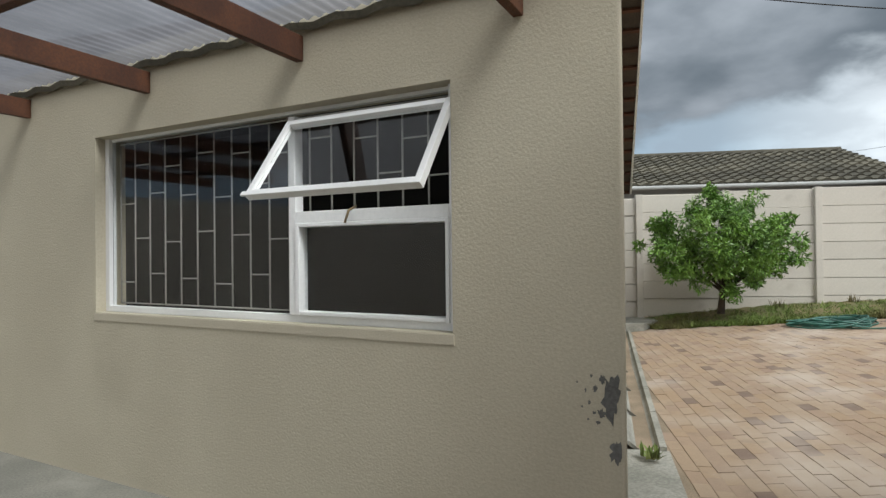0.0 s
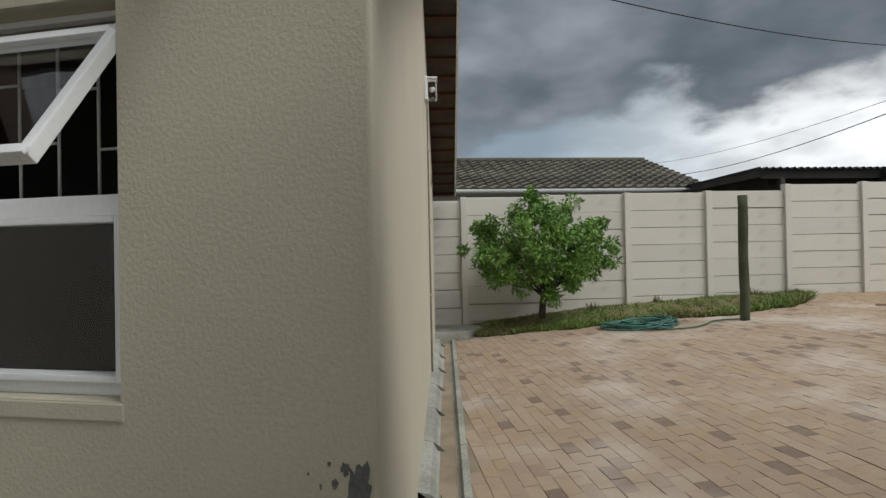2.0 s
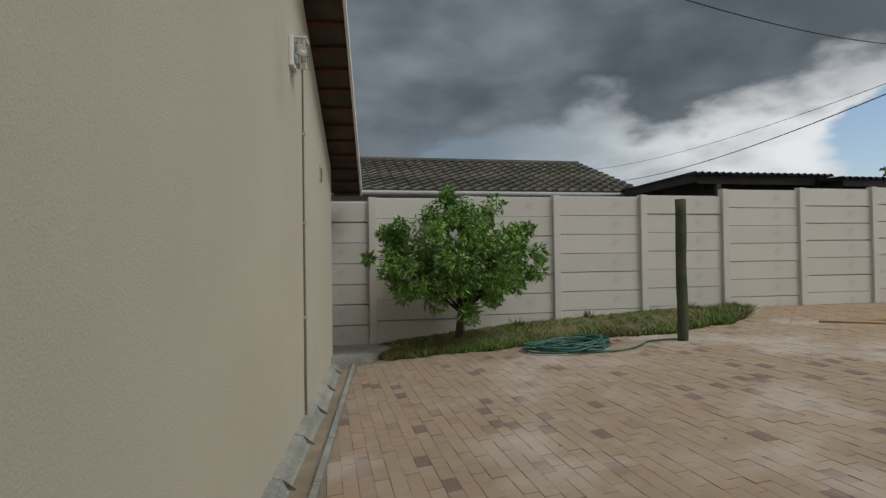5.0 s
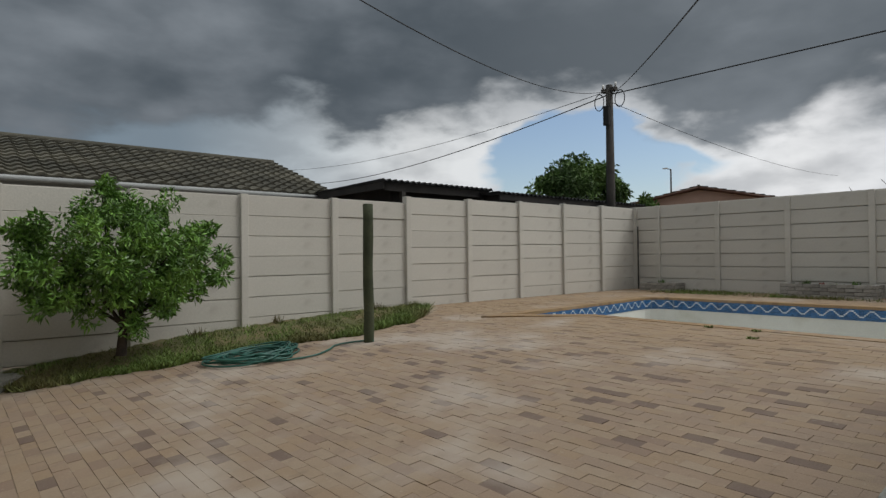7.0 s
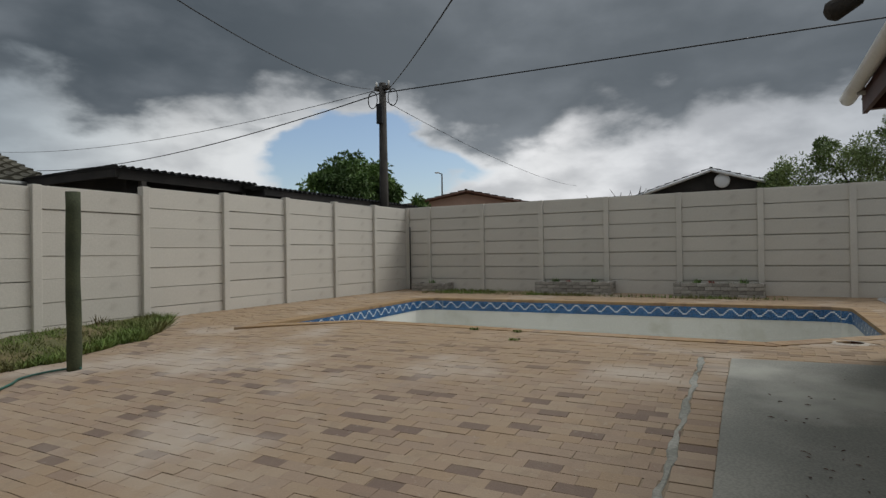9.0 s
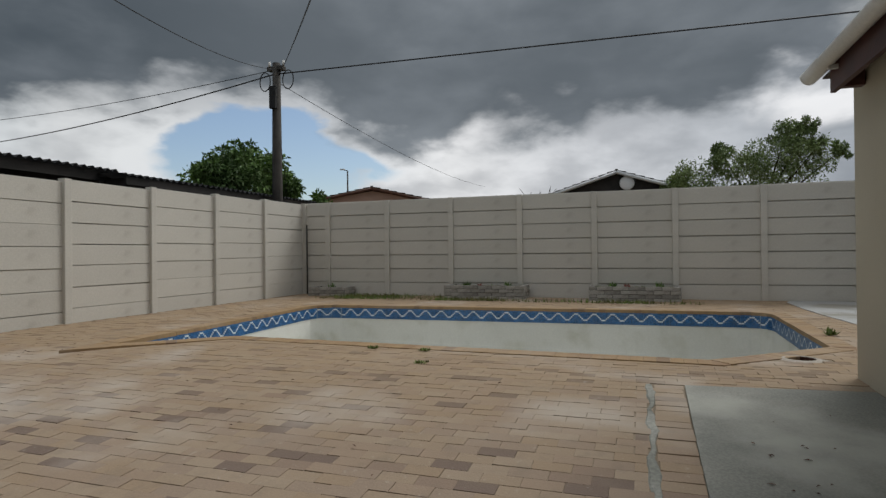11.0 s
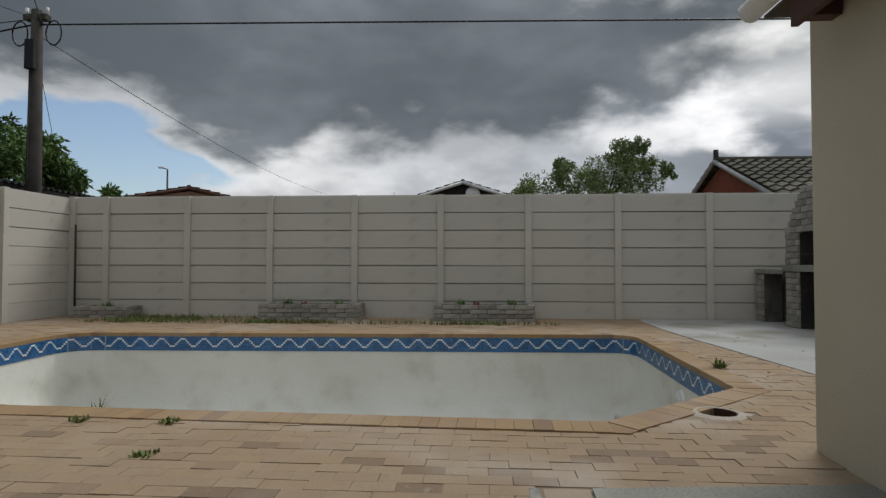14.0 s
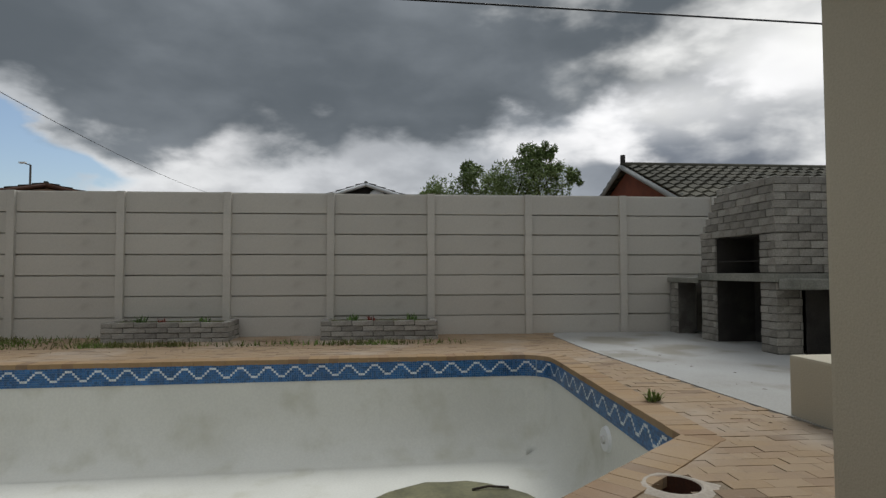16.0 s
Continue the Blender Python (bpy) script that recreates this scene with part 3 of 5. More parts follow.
def build_house_walls():
    # front wall, built round its window
    bm = bmesh.new()
    for x0, x1, z0, z1 in ((-7.5, WX0, -0.1, EAVE_Z), (WX1, -0.02, -0.1, EAVE_Z), (WX0, WX1, -0.1, WZ0), (WX0, WX1, WZ1, EAVE_Z)):
        add_box(bm, x0, x1, 0.0, 0.22, z0, z1)
    for v in bm.verts:      # the end is cut to the gable's angle
        if v.co.x > -0.03 and v.co.y > 0.1:
            v.co.x -= 0.065
    wall = part("wall_front", bm, STIPPLE)
    wall.matrix_basis = FRONT
    tagged(wall, "cream textured plaster house wall with a window", "wall", kind="structure")
    # plaster sill, slightly proud and sloped
    bm = bmesh.new()
    add_box(bm, WX0 - 0.01, WX1 + 0.01, -0.006, 0.06, WZ0 - 0.055, WZ0 - 0.004, bevel=0.004)
    sill = part("window_sill", bm, PLASTER)
    sill.matrix_basis = FRONT
    tagged(sill, "cream plastered window sill", "window sill", kind="structure")
    # gable wall: five-cornered, with a rounded corner to the front
    bm = bmesh.new()
    p0 = CORNER + ALONG * 0.02
    length = (FAR - p0).length
    prof = [(0, -0.1), (length, -0.1), (length, EAVE_Z - 0.02), ((RIDGE_Y - p0.y) / ALONG.y, RIDGE_Z - 0.04), (0, EAVE_Z - 0.02)]
    for off in (0.0, -0.22):
        vs = []
        for s, z in prof:
            p = p0 + ALONG * (s + (0.07 if off and not s else 0.0)) + OUT * off
            vs.append(bm.verts.new((p.x, p.y, z)))
        bm.faces.new(vs)
    bm.verts.ensure_lookup_table()
    for i in range(5):
        j = (i + 1) % 5
        bm.faces.new((bm.verts[i], bm.verts[j], bm.verts[5 + j], bm.verts[5 + i]))
    bmesh.ops.recalc_face_normals(bm, faces=bm.faces)
    tagged(part("wall_gable", bm, PLASTER), "smooth cream plaster gable wall of the house", "wall", kind="structure")
    # the rounded arris where both walls meet
    bm = bmesh.new()
    fx = Vector((math.cos(radians(FRONT_TURN)), math.sin(radians(FRONT_TURN))))
    c0, c1, c2 = CORNER - fx * 0.02, CORNER, CORNER + ALONG * 0.02
    arc = []
    for k in range(9):
        u = k / 8
        arc.append(c0 * (1 - u) ** 2 + c1 * 2 * u * (1 - u) + c2 * u * u)
    lo = [bm.verts.new((p.x, p.y, -0.1)) for p in arc]
    hi = [bm.verts.new((p.x, p.y, EAVE_Z)) for p in arc]
    for k in range(8):
        f = bm.faces.new((lo[k], lo[k + 1], hi[k + 1], hi[k]))
        f.smooth = True
    bmesh.ops.recalc_face_normals(bm, faces=bm.faces)
    tagged(part("wall_corner", bm, PLASTER), "rounded cream plaster corner of the house", "wall", kind="structure")
    # far end wall; closed room behind the window, its shade painted near-black
    bm = bmesh.new()
    add_box(bm, -8.0, 0.97, 9.78, 10.0, -0.1, EAVE_Z)
    tagged(part("wall_back", bm, PLASTER), "plain cream back wall of the house", "wall", kind="structure")
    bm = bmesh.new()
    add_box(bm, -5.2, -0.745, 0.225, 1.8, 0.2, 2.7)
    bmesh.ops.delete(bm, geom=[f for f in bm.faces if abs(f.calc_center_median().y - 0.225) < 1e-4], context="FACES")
    room = part("room_lining", bm, ROOMSHADE)
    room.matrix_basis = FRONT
    tagged(room, "bare room behind the window, its dimness painted near-black", "room", kind="structure")


build_house_walls()


def build_window():
    win = new("window_1")
    win.matrix_basis = FRONT
    tagged(win, "white painted window with an open top-hung sash", "window", kind="structure")
    y0, y1 = 0.07, 0.125

    def bars(pieces, name, parent, mat=WHITEPAINT, label=""):
        bm = bmesh.new()
        for x0, x1, a, b, z0, z1 in pieces:
            add_box(bm, x0, x1, a, b, z0, z1, bevel=0.006)
        return part(name, bm, mat, parent, label)

    t = 0.042
    bars([(WX0, WX0 + t, y0, y1, WZ0, WZ1)], "jamb", win)
    bars([(WX1 - t, WX1, y0 - 0.012, y1, WZ0, WZ1)], "jamb", win)
    bars([(WX0 + t, WX1 - t, y0, y1, WZ0, WZ0 + t)], "bottom_rail", win)
    bars([(WX0 + t, WX1 - t, y0 + 0.02, y1, WZ1 - 0.02, WZ1)], "head_rail", win)
    bars([(MULL - 0.024, MULL + 0.024, y0 - 0.012, y1, WZ0 + t, WZ1 - t)], "mullion", win)
    bars([(MULL + 0.024, WX1 - t, y0 - 0.012, y1, TRANSOM - 0.032, TRANSOM + 0.032)], "transom", win)
    # inner frame of the lower light
    lx0, lx1, lz0, lz1 = MULL + 0.024, WX1 - t, WZ0 + t, TRANSOM - 0.032
    bars([(lx0, lx0 + 0.03, y0 - 0.02, y1, lz0, lz1), (lx1 - 0.02, lx1, y0 - 0.02, y1, lz0, lz1),
          (lx0 + 0.03, lx1 - 0.02, y0 - 0.02, y1, lz0, lz0 + 0.022), (lx0 + 0.03, lx1 - 0.02, y0 - 0.02, y1, lz1 - 0.022, lz1)], "light_frame", win)
    for x0, x1, z0, z1 in ((WX0 + t, MULL - 0.024, WZ0 + t, WZ1 - 0.02), (lx0, lx1, lz0, lz1)):
        pane = part("pane", box(x0, x1, 0.098, 0.102, z0, z1), GLASS, win, "dark reflecting glass pane")
        pane.visible_shadow = False
    # the open sash, hung at the head
    sash = new("sash")
    sash.parent = win
    sash.matrix_basis = pose((MULL + WX1) / 2, y0 - 0.03, WZ1 - 0.085, -36, 0, 0)
    tagged(sash, "white top-hung sash propped open")
    hw, hh = (WX1 - MULL) / 2 - 0.002, 0.54
    for name, x0, x1, z0, z1 in (("sash_stile", -hw, -hw + 0.034, -hh, 0), ("sash_stile", hw - 0.034, hw, -hh, 0),
                                 ("sash_rail", -hw + 0.034, hw - 0.034, -hh, -hh + 0.036), ("sash_rail", -hw + 0.034, hw - 0.034, -0.036, 0)):
        part(name, box(x0, x1, -0.02, 0.022, z0, z1, 0.006), WHITEPAINT, sash)
    part("drip_rail", box(-hw - 0.01, hw + 0.01, -0.034, -0.021, -hh - 0.012, -hh + 0.014, 0.004), WHITEPAINT, sash)
    pane = part("sash_pane", box(-hw + 0.034, hw - 0.034, -0.002, 0.002, -hh + 0.036, -0.036), GLASS, sash)
    pane.visible_shadow = False
    # stay
    bm = tube([(-1.36, 0.05, TRANSOM + 0.045), (-1.37, 0.0, TRANSOM + 0.02), (-1.38, -0.02, TRANSOM - 0.045)], 0.007, 8)
    part("window_stay", bm, BRASS, win, "tarnished brass window stay")
    # burglar bars inside
    grille = thing("burglar_bars", "cream steel burglar bars behind the window glass", "burglar bars")
    grille.matrix_basis = FRONT
    gy = 0.155

    def bar(x0, z0, x1, z1, r=0.0055):
        part("bar", tube([(x0, gy, z0), (x1, gy, z1)], r, 6), BARS, grille)

    n = 18
    xs = [WX0 + 0.05 + (WX1 - WX0 - 0.1) * i / (n - 1) for i in range(n)]
    top, bot = WZ1 - 0.03, WZ0 + 0.055
    for i, x in enumerate(xs):
        bar(x, bot if x < MULL else TRANSOM - 0.03, x, top)
    bar(xs[0], bot, MULL, bot)
    bar(xs[0], top, xs[-1], top)
    for i in range(n - 1):
        for k, z in enumerate((1.35, 1.62, 1.89, 2.12)):
            if (i + k) % 2 == 0 and (xs[i + 1] < MULL or z > TRANSOM):
                dz_ = 0.03 * ((i * 7 + k * 3) % 3 - 1)
                bar(xs[i], z + dz_, xs[i + 1], z + dz_, 0.005)


build_window()


def roof_course(bm, a, b, up, n, length, pitch_len, thick=0.03, roll=0.022, pitch=0.30):
    """Overlapping rows of rolled tiles on a roof plane: from edge a-b upward along `up`."""
    a, b, up = Vector(a), Vector(b), Vector(up)
    d = (b - a)
    w = d.length
    d.normalize()
    nor = d.cross(up).normalized()
    if nor.z < 0:
        nor = -nor
    cols = max(2, int(w / pitch) * 4)
    for r in range(n):
        rows = []
        for v in (0, 1):
            line = []
            for c in range(cols + 1):
                u = w * c / cols
                hgt = roll * (1 + math.cos(u / pitch * math.tau)) / 2 + (thick if v == 0 else 0.0)
                p = a + d * u + up * ((r + v * 1.04) * pitch_len) + nor * hgt
                line.append(bm.verts.new(p))
            rows.append(line)
        lip = [bm.verts.new(v.co - nor * (thick + 0.008)) for v in rows[0]]
        for c in range(cols):
            bm.faces.new((rows[0][c], rows[0][c + 1], rows[1][c + 1], rows[1][c]))
            bm.faces.new((lip[c], lip[c + 1], rows[0][c + 1], rows[0][c]))


def build_house_roof():
    roof = thing("house_roof", "tiled gable roof with exposed battens under the verge", "roof", kind="structure")
    over = 0.37
    r0 = CORNER + ALONG * ((RIDGE_Y - CORNER.y) / ALONG.y)
    slope = (RIDGE_Z - EAVE_Z) / (FAR.y - RIDGE_Y)
    for sign, y_end in ((1, 10.72), (-1, 2.2)):
        s_end = (y_end - CORNER.y) / ALONG.y
        low = CORNER + ALONG * s_end
        zl = RIDGE_Z - slope * abs(y_end - RIDGE_Y)
        inner, outer = -8.0, over
        a = Vector((*(low + OUT * outer), zl + 0.06))
        b = Vector((*(low + OUT * inner), zl + 0.06))
        if sign < 0:
            b = a - 8.4 * Vector((math.cos(radians(FRONT_TURN)), math.sin(radians(FRONT_TURN)), 0))
        top = Vector((*(r0 + OUT * outer), RIDGE_Z + 0.06))
        up = top - a
        ln = up.length
        up.normalize()
        n = int(ln / 0.32)
        bm = bmesh.new()
        if sign > 0:
            roof_course(bm, a, b, up, n, ln, ln / n)
        else:
            roof_course(bm, b, a, up, n, ln, ln / n)
        bmesh.ops.recalc_face_normals(bm, faces=bm.faces)
        tagged(part("tile_field", bm, ROOFTILE, roof), kind="stuff")
        # underside, battens and white verge board
        nor = (b - a).normalized().cross(up).normalized()
        if nor.z < 0:
            nor = -nor
        bm = bmesh.new()
        q = [bm.verts.new(p - nor * 0.012) for p in (a, b, b + up * ln, a + up * ln)]
        bm.faces.new(q)
        part("tile_underside", bm, UNDERTILE, roof)
        side = (b - a).normalized()
        for k in range(n + 1):
            bm = bmesh.new()
            c = a + up * (ln * k / n)
            v = [bm.verts.new(c + side * s + up * u - nor * h) for s in (0.015, over + 0.03) for u in (-0.022, 0.022) for h in (0.014, 0.055)]
            for f in ((0, 1, 3, 2), (4, 6, 7, 5), (0, 4, 5, 1), (2, 3, 7, 6), (0, 2, 6, 4), (1, 5, 7, 3)):
                bm.faces.new([v[i] for i in f])
            part("batten", bm, BROWNWOOD, roof)
        bm = bmesh.new()
        v = [bm.verts.new(c + side * s - nor * h) for c in (a - up * 0.03, a + up * ln) for s in (-0.018, 0.010) for h in (-0.05, 0.05)]
        for f in ((0, 1, 3, 2), (4, 6, 7, 5), (0, 4, 5, 1), (2, 3, 7, 6), (0, 2, 6, 4), (1, 5, 7, 3)):
            bm.faces.new([v[i] for i in f])
        bmesh.ops.recalc_face_normals(bm, faces=bm.faces)
        part("verge_board", bm, WHITEPAINT, roof, "thin white verge trim")


build_house_roof()


def build_pergola():
    """Lean-to of brown beams and clear sheeting against the front wall."""
    lean = thing("lean_to_roof", "brown timber lean-to with clear corrugated sheeting", "lean-to roof", kind="structure")
    lean.matrix_basis = FRONT
    for x in (-0.44, -1.68, -2.93, -4.28, -5.5, -6.7):
        part("rafter", box(x - 0.024, x + 0.024, -3.6, -0.004, 2.53, 2.665, 0.004), BROWNWOOD, lean)
    for y in (-0.95, -2.1, -3.3):
        part("purlin", box(-7.2, -0.2, y - 0.025, y + 0.025, 2.667, 2.735, 0.004), BROWNWOOD, lean)
    bm = bmesh.new()
    nx, pitch = 560, 0.076
    vs = []
    for y in (-3.7, -0.01):
        vs.append([bm.verts.new((-7.2 + 7.1 * i / nx, y, 2.75 + 0.009 * math.cos((7.1 * i / nx) / pitch * math.tau))) for i in range(nx + 1)])
    for i in range(nx):
        f = bm.faces.new((vs[0][i], vs[0][i + 1], vs[1][i + 1], vs[1][i]))
        f.smooth = True
    sheet = part("roof_sheet", bm, SHEETCLEAR, lean, "clear corrugated plastic sheeting")
    sheet.visible_shadow = False


build_pergola()


def build_house_fittings():
    # bulkhead lamp and its conduit on the gable
    def on_gable(y, off):
        p = CORNER + ALONG * ((y - CORNER.y) / ALONG.y) + OUT * off
        return p
    turn = math.degrees(math.atan2(OUT.y, OUT.x)) - 0
    p = on_gable(6.78, 0.0)
    lamp = thing("bulkhead_lamp", "square white outdoor bulkhead lamp on the gable wall", "wall lamp", (p.x, p.y, 3.24), turn)
    part("base_plate", box(0.002, 0.035, -0.11, 0.11, -0.12, 0.12, 0.008), WHITEPAINT, lamp)
    part("glass_cover", box(0.037, 0.13, -0.085, 0.085, -0.10, 0.10, 0.02), LAMPGLASS, lamp, "clear glass cover")
    bm = bmesh.new()
    bmesh.ops.create_uvsphere(bm, u_segments=12, v_segments=8, radius=0.032, matrix=pose(0.08, 0, 0.0))
    part("bulb", bm, WHITEPAINT, lamp)
    part("visor", box(0.036, 0.135, -0.09, 0.09, 0.102, 0.116, 0.004), WHITEPAINT, lamp)
    q = on_gable(7.36, 0.012)
    con = thing("conduit", "thin cream electrical conduit down the gable wall", "conduit", (q.x, q.y, 0.16))
    part("pipe", tube([(0, 0, 0), (0, 0, 3.15), (0.004, -0.25, 3.17)], 0.012, 8), GREYPIPE, con)
    for z in (0.9, 1.75, 2.55):
        part("saddle", box(-0.018, 0.018, -0.022, 0.022, z, z + 0.025), GREYPIPE, con)
    v = on_gable(8.75, 0.004)
    vent = thing("air_vent", "small pierced air vent in the gable wall", "air vent", (v.x, v.y, 2.56), turn)
    part("frame", box(-0.01, 0.008, -0.11, 0.11, -0.08, 0.08), PLASTER, vent)
    # black plates on the face paint the shade of the holes
    for i in range(2):
        for j in range(4):
            part("slot", box(0.009, 0.012, -0.085 + 0.09 * i, -0.02 + 0.09 * i, -0.065 + 0.036 * j, -0.045 + 0.036 * j), SOOTSHADE, vent)
    # where the paint has come off at the corner
    rng = np.random.default_rng(8)
    for cx, cz, rx, rz in ((-0.06, 0.90, 0.045, 0.11), (-0.04, 0.68, 0.03, 0.06), (-0.125, 0.93, 0.012, 0.018), (-0.15, 0.87, 0.006, 0.011), (-0.14, 0.98, 0.006, 0.009), (-0.13, 0.83, 0.009, 0.007), (-0.165, 0.92, 0.005, 0.01), (-0.115, 0.79, 0.012, 0.008), (-0.095, 0.97, 0.014, 0.02), (-0.18, 0.85, 0.006, 0.005), (-0.10, 0.83, 0.02, 0.02), (-0.20, 0.95, 0.004, 0.006), (-0.155, 0.80, 0.005, 0.006)):
        bm = bmesh.new()
        ring = []
        for k in range(26):
            r = rng.uniform(0.5, 1.15)
            ring.append(bm.verts.new((min(-0.021, cx + rx * r * math.cos(k * math.tau / 26)), -0.003, cz + rz * r * math.sin(k * math.tau / 26))))
        bm.faces.new(ring)
        bmesh.ops.recalc_face_normals(bm, faces=bm.faces)
        ob = part("bare_patch", bm, PATCH)
        ob.matrix_basis = FRONT
        tagged(ob, "patch of bare grey cement where paint peeled", "bare patch", kind="structure")
    # channel along the foot of the gable
    ch = thing("drain_channel", "shallow grey concrete drain channel along the gable wall", "drain channel", kind="structure")
    s = 1.75
    i = 0
    while s < 7.75:
        e = min(s + 0.92, 7.78)
        bm = bmesh.new()
        prof = [(0.0, 0.20), (0.07, 0.185), (0.10, 0.125), (0.14, 0.108), (0.20, 0.105), (0.25, 0.125), (0.265, 0.165), (0.31, 0.165), (0.31, 0.0)]
        rows = []
        for t in (s + 0.006, e - 0.006):
            base = CORNER + ALONG * t
            rows.append([bm.verts.new((*(base + OUT * (o + 0.0)), z + 0.03 * max(0, t - 4) / 4)) for o, z in prof])
        for k in range(len(prof) - 1):
            bm.faces.new((rows[0][k], rows[0][k + 1], rows[1][k + 1], rows[1][k]))
        for r in rows:
            bm.faces.new(r)
        bmesh.ops.recalc_face_normals(bm, faces=bm.faces)
        part("channel_piece", bm, CHANNEL, ch)
        s = e
    bm = bmesh.new()
    a, b = CORNER + ALONG * 0.0, CORNER + ALONG * 1.74
    add = [(a.x, a.y), (a.x + 0.36, a.y - 0.1), (b.x + 0.33, b.y), (b.x, b.y)]
    tagged(part("corner_footing", prism(add[::1], 0.0, 0.135), CHANNEL), "rough concrete footing at the house corner", "concrete footing", kind="structure")


build_house_fittings()


# ---- the second house ----
def build_second_house():
    bm = bmesh.new()
    add_box(bm, 1.12, 8.36, -3.4, 1.53, -0.1, 2.97, bevel=0.025)
    tagged(part("wall_second_house", bm, PLASTER), "cream plaster wall of the second house", "wall", kind="structure")
    roof = thing("second_house_roof", "dark tiled roof with white gutter and red-brown fascia", "roof", kind="structure")
    bm = bmesh.new()
    roof_course(bm, (8.2, 1.72, 3.03), (0.9, 1.72, 3.03), Vector((0, -0.94, 0.34)).normalized(), 8, 2.6, 0.33)
    bmesh.ops.recalc_face_normals(bm, faces=bm.faces)
    tagged(part("tile_field", bm, ROOFTILE, roof), kind="stuff")
    bm = box(1.0, 8.5, -3.5, 1.69, 2.972, 2.985)
    part("soffit", bm, UNDERTILE, roof)
    part("fascia", box(0.95, 8.14, 1.70, 1.735, 2.775, 2.97, 0.004), FASCIA, roof, "dark red-brown fascia board")
    part("barge_end", box(8.06, 8.14, 1.54, 1.698, 2.80, 2.97, 0.004), FASCIA, roof)
    # half-round gutter
    gut = thing("gutter", "white half-round plastic gutter under the eave", "gutter", kind="structure")
    bm = bmesh.new()
    rows = []
    for x in (8.42, 7.97, 7.95, 6.0, 4.0, 2.0, 0.95):
        r = 0.066 if x > 7.96 else 0.06
        rows.append([bm.verts.new((x, 1.80 + r * math.cos(a), 2.99 + r * 1.15 * math.sin(a))) for a in [math.pi + math.pi * k / 12 for k in range(13)]])
    for a, b in zip(rows, rows[1:]):
        for k in range(12):
            f = bm.faces.new((a[k], a[k + 1], b[k + 1], b[k]))
            f.smooth = True
    bm.faces.new(rows[0])
    bmesh.ops.recalc_face_normals(bm, faces=bm.faces)
    trough = part("trough", bm, GUTTER, gut)
    mod = trough.modifiers.new("thick", "SOLIDIFY")
    mod.thickness = 0.004
    part("bracket", box(7.93, 7.96, 1.738, 1.80, 2.90, 2.93), GUTTER, gut)
    vent = thing("air_vent", "small pierced air brick in the second house wall", "air vent", (7.45, 1.532, 2.62))
    part("frame", box(-0.11, 0.11, 0.0, 0.006, -0.075, 0.075), PLASTER, vent)
    # holes are not cut: their shade is black blocks on the frame
    for i in range(5):
        for j in range(3):
            part("slot", box(-0.095 + 0.04 * i, -0.07 + 0.04 * i, 0.0065, 0.009, -0.06 + 0.045 * j, -0.03 + 0.045 * j), SOOTSHADE, vent)
    arm = thing("wall_bracket", "brown timber bracket with a cream strut under the eave", "bracket", (3.95, 1.53, 2.80))
    part("arm", tube([(0.0, 0.0, 0.0), (-0.11, 0.86, -0.55)], 0.023, 10), BROWNWOOD, arm)
    part("end_cap", tube([(-0.105, 0.82, -0.525), (-0.112, 0.875, -0.56), (-0.114, 0.885, -0.566)], [0.027, 0.028, 0.016], 12), SOOTSHADE, arm, "black end cap")
    part("strut", tube([(-0.10, 0.80, -0.50), (0.03, 0.35, 0.19)], 0.015, 8), PLASTER, arm, "cream painted strut")
    tagged(part("low_wall", box(8.37, 10.24, -0.55, 0.33, 0.66, 1.085, 0.02), PLASTER), "low cream plastered wall with a flat top", "low wall", kind="structure")


build_second_house()

# ---- fences of concrete slabs ----
POST_X = [-1.3, 0.2, 1.725, 3.20, 4.715, 6.27, 7.83, 9.39, 10.95, 12.51, 14.07, 15.64]
TOPS = [2.46, 2.46, 2.52, 2.555, 2.575, 2.60, 2.715, 2.755, 2.79, 2.82, 2.85]
FENCE_Y, FENCE_X = 10.94, 15.64
POST_Y = [10.218 - 1.56 * i for i in range(9)]


def panel_mesh(w, hgt, name, gap):
    """A slab with softened edges, proud in the middle; seen side at -y."""
    bm = bmesh.new()
    add_box(bm, 0, w, 0.0, 0.022, gap, hgt - gap)
    f = [f for f in bm.faces if f.normal.y < -0.5 or abs(f.calc_center_median().y) < 1e-5]
    bmesh.ops.recalc_face_normals(bm, faces=bm.faces)
    res = bmesh.ops.inset_region(bm, faces=f, thickness=0.005, depth=0.0)
    for face in f:
        for v in face.verts:
            v.co.y -= 0.010
    add_box(bm, 0.0, w, 0.044, 0.056, -0.012, hgt + 0.012)
    return mesh_of(bm, name, FENCE)


def post_mesh(hgt, name):
    bm = bmesh.new()
    add_box(bm, -0.058, 0.058, -0.075, 0.06, 0, hgt, bevel=0.012)
    return mesh_of(bm, name, FENCE)


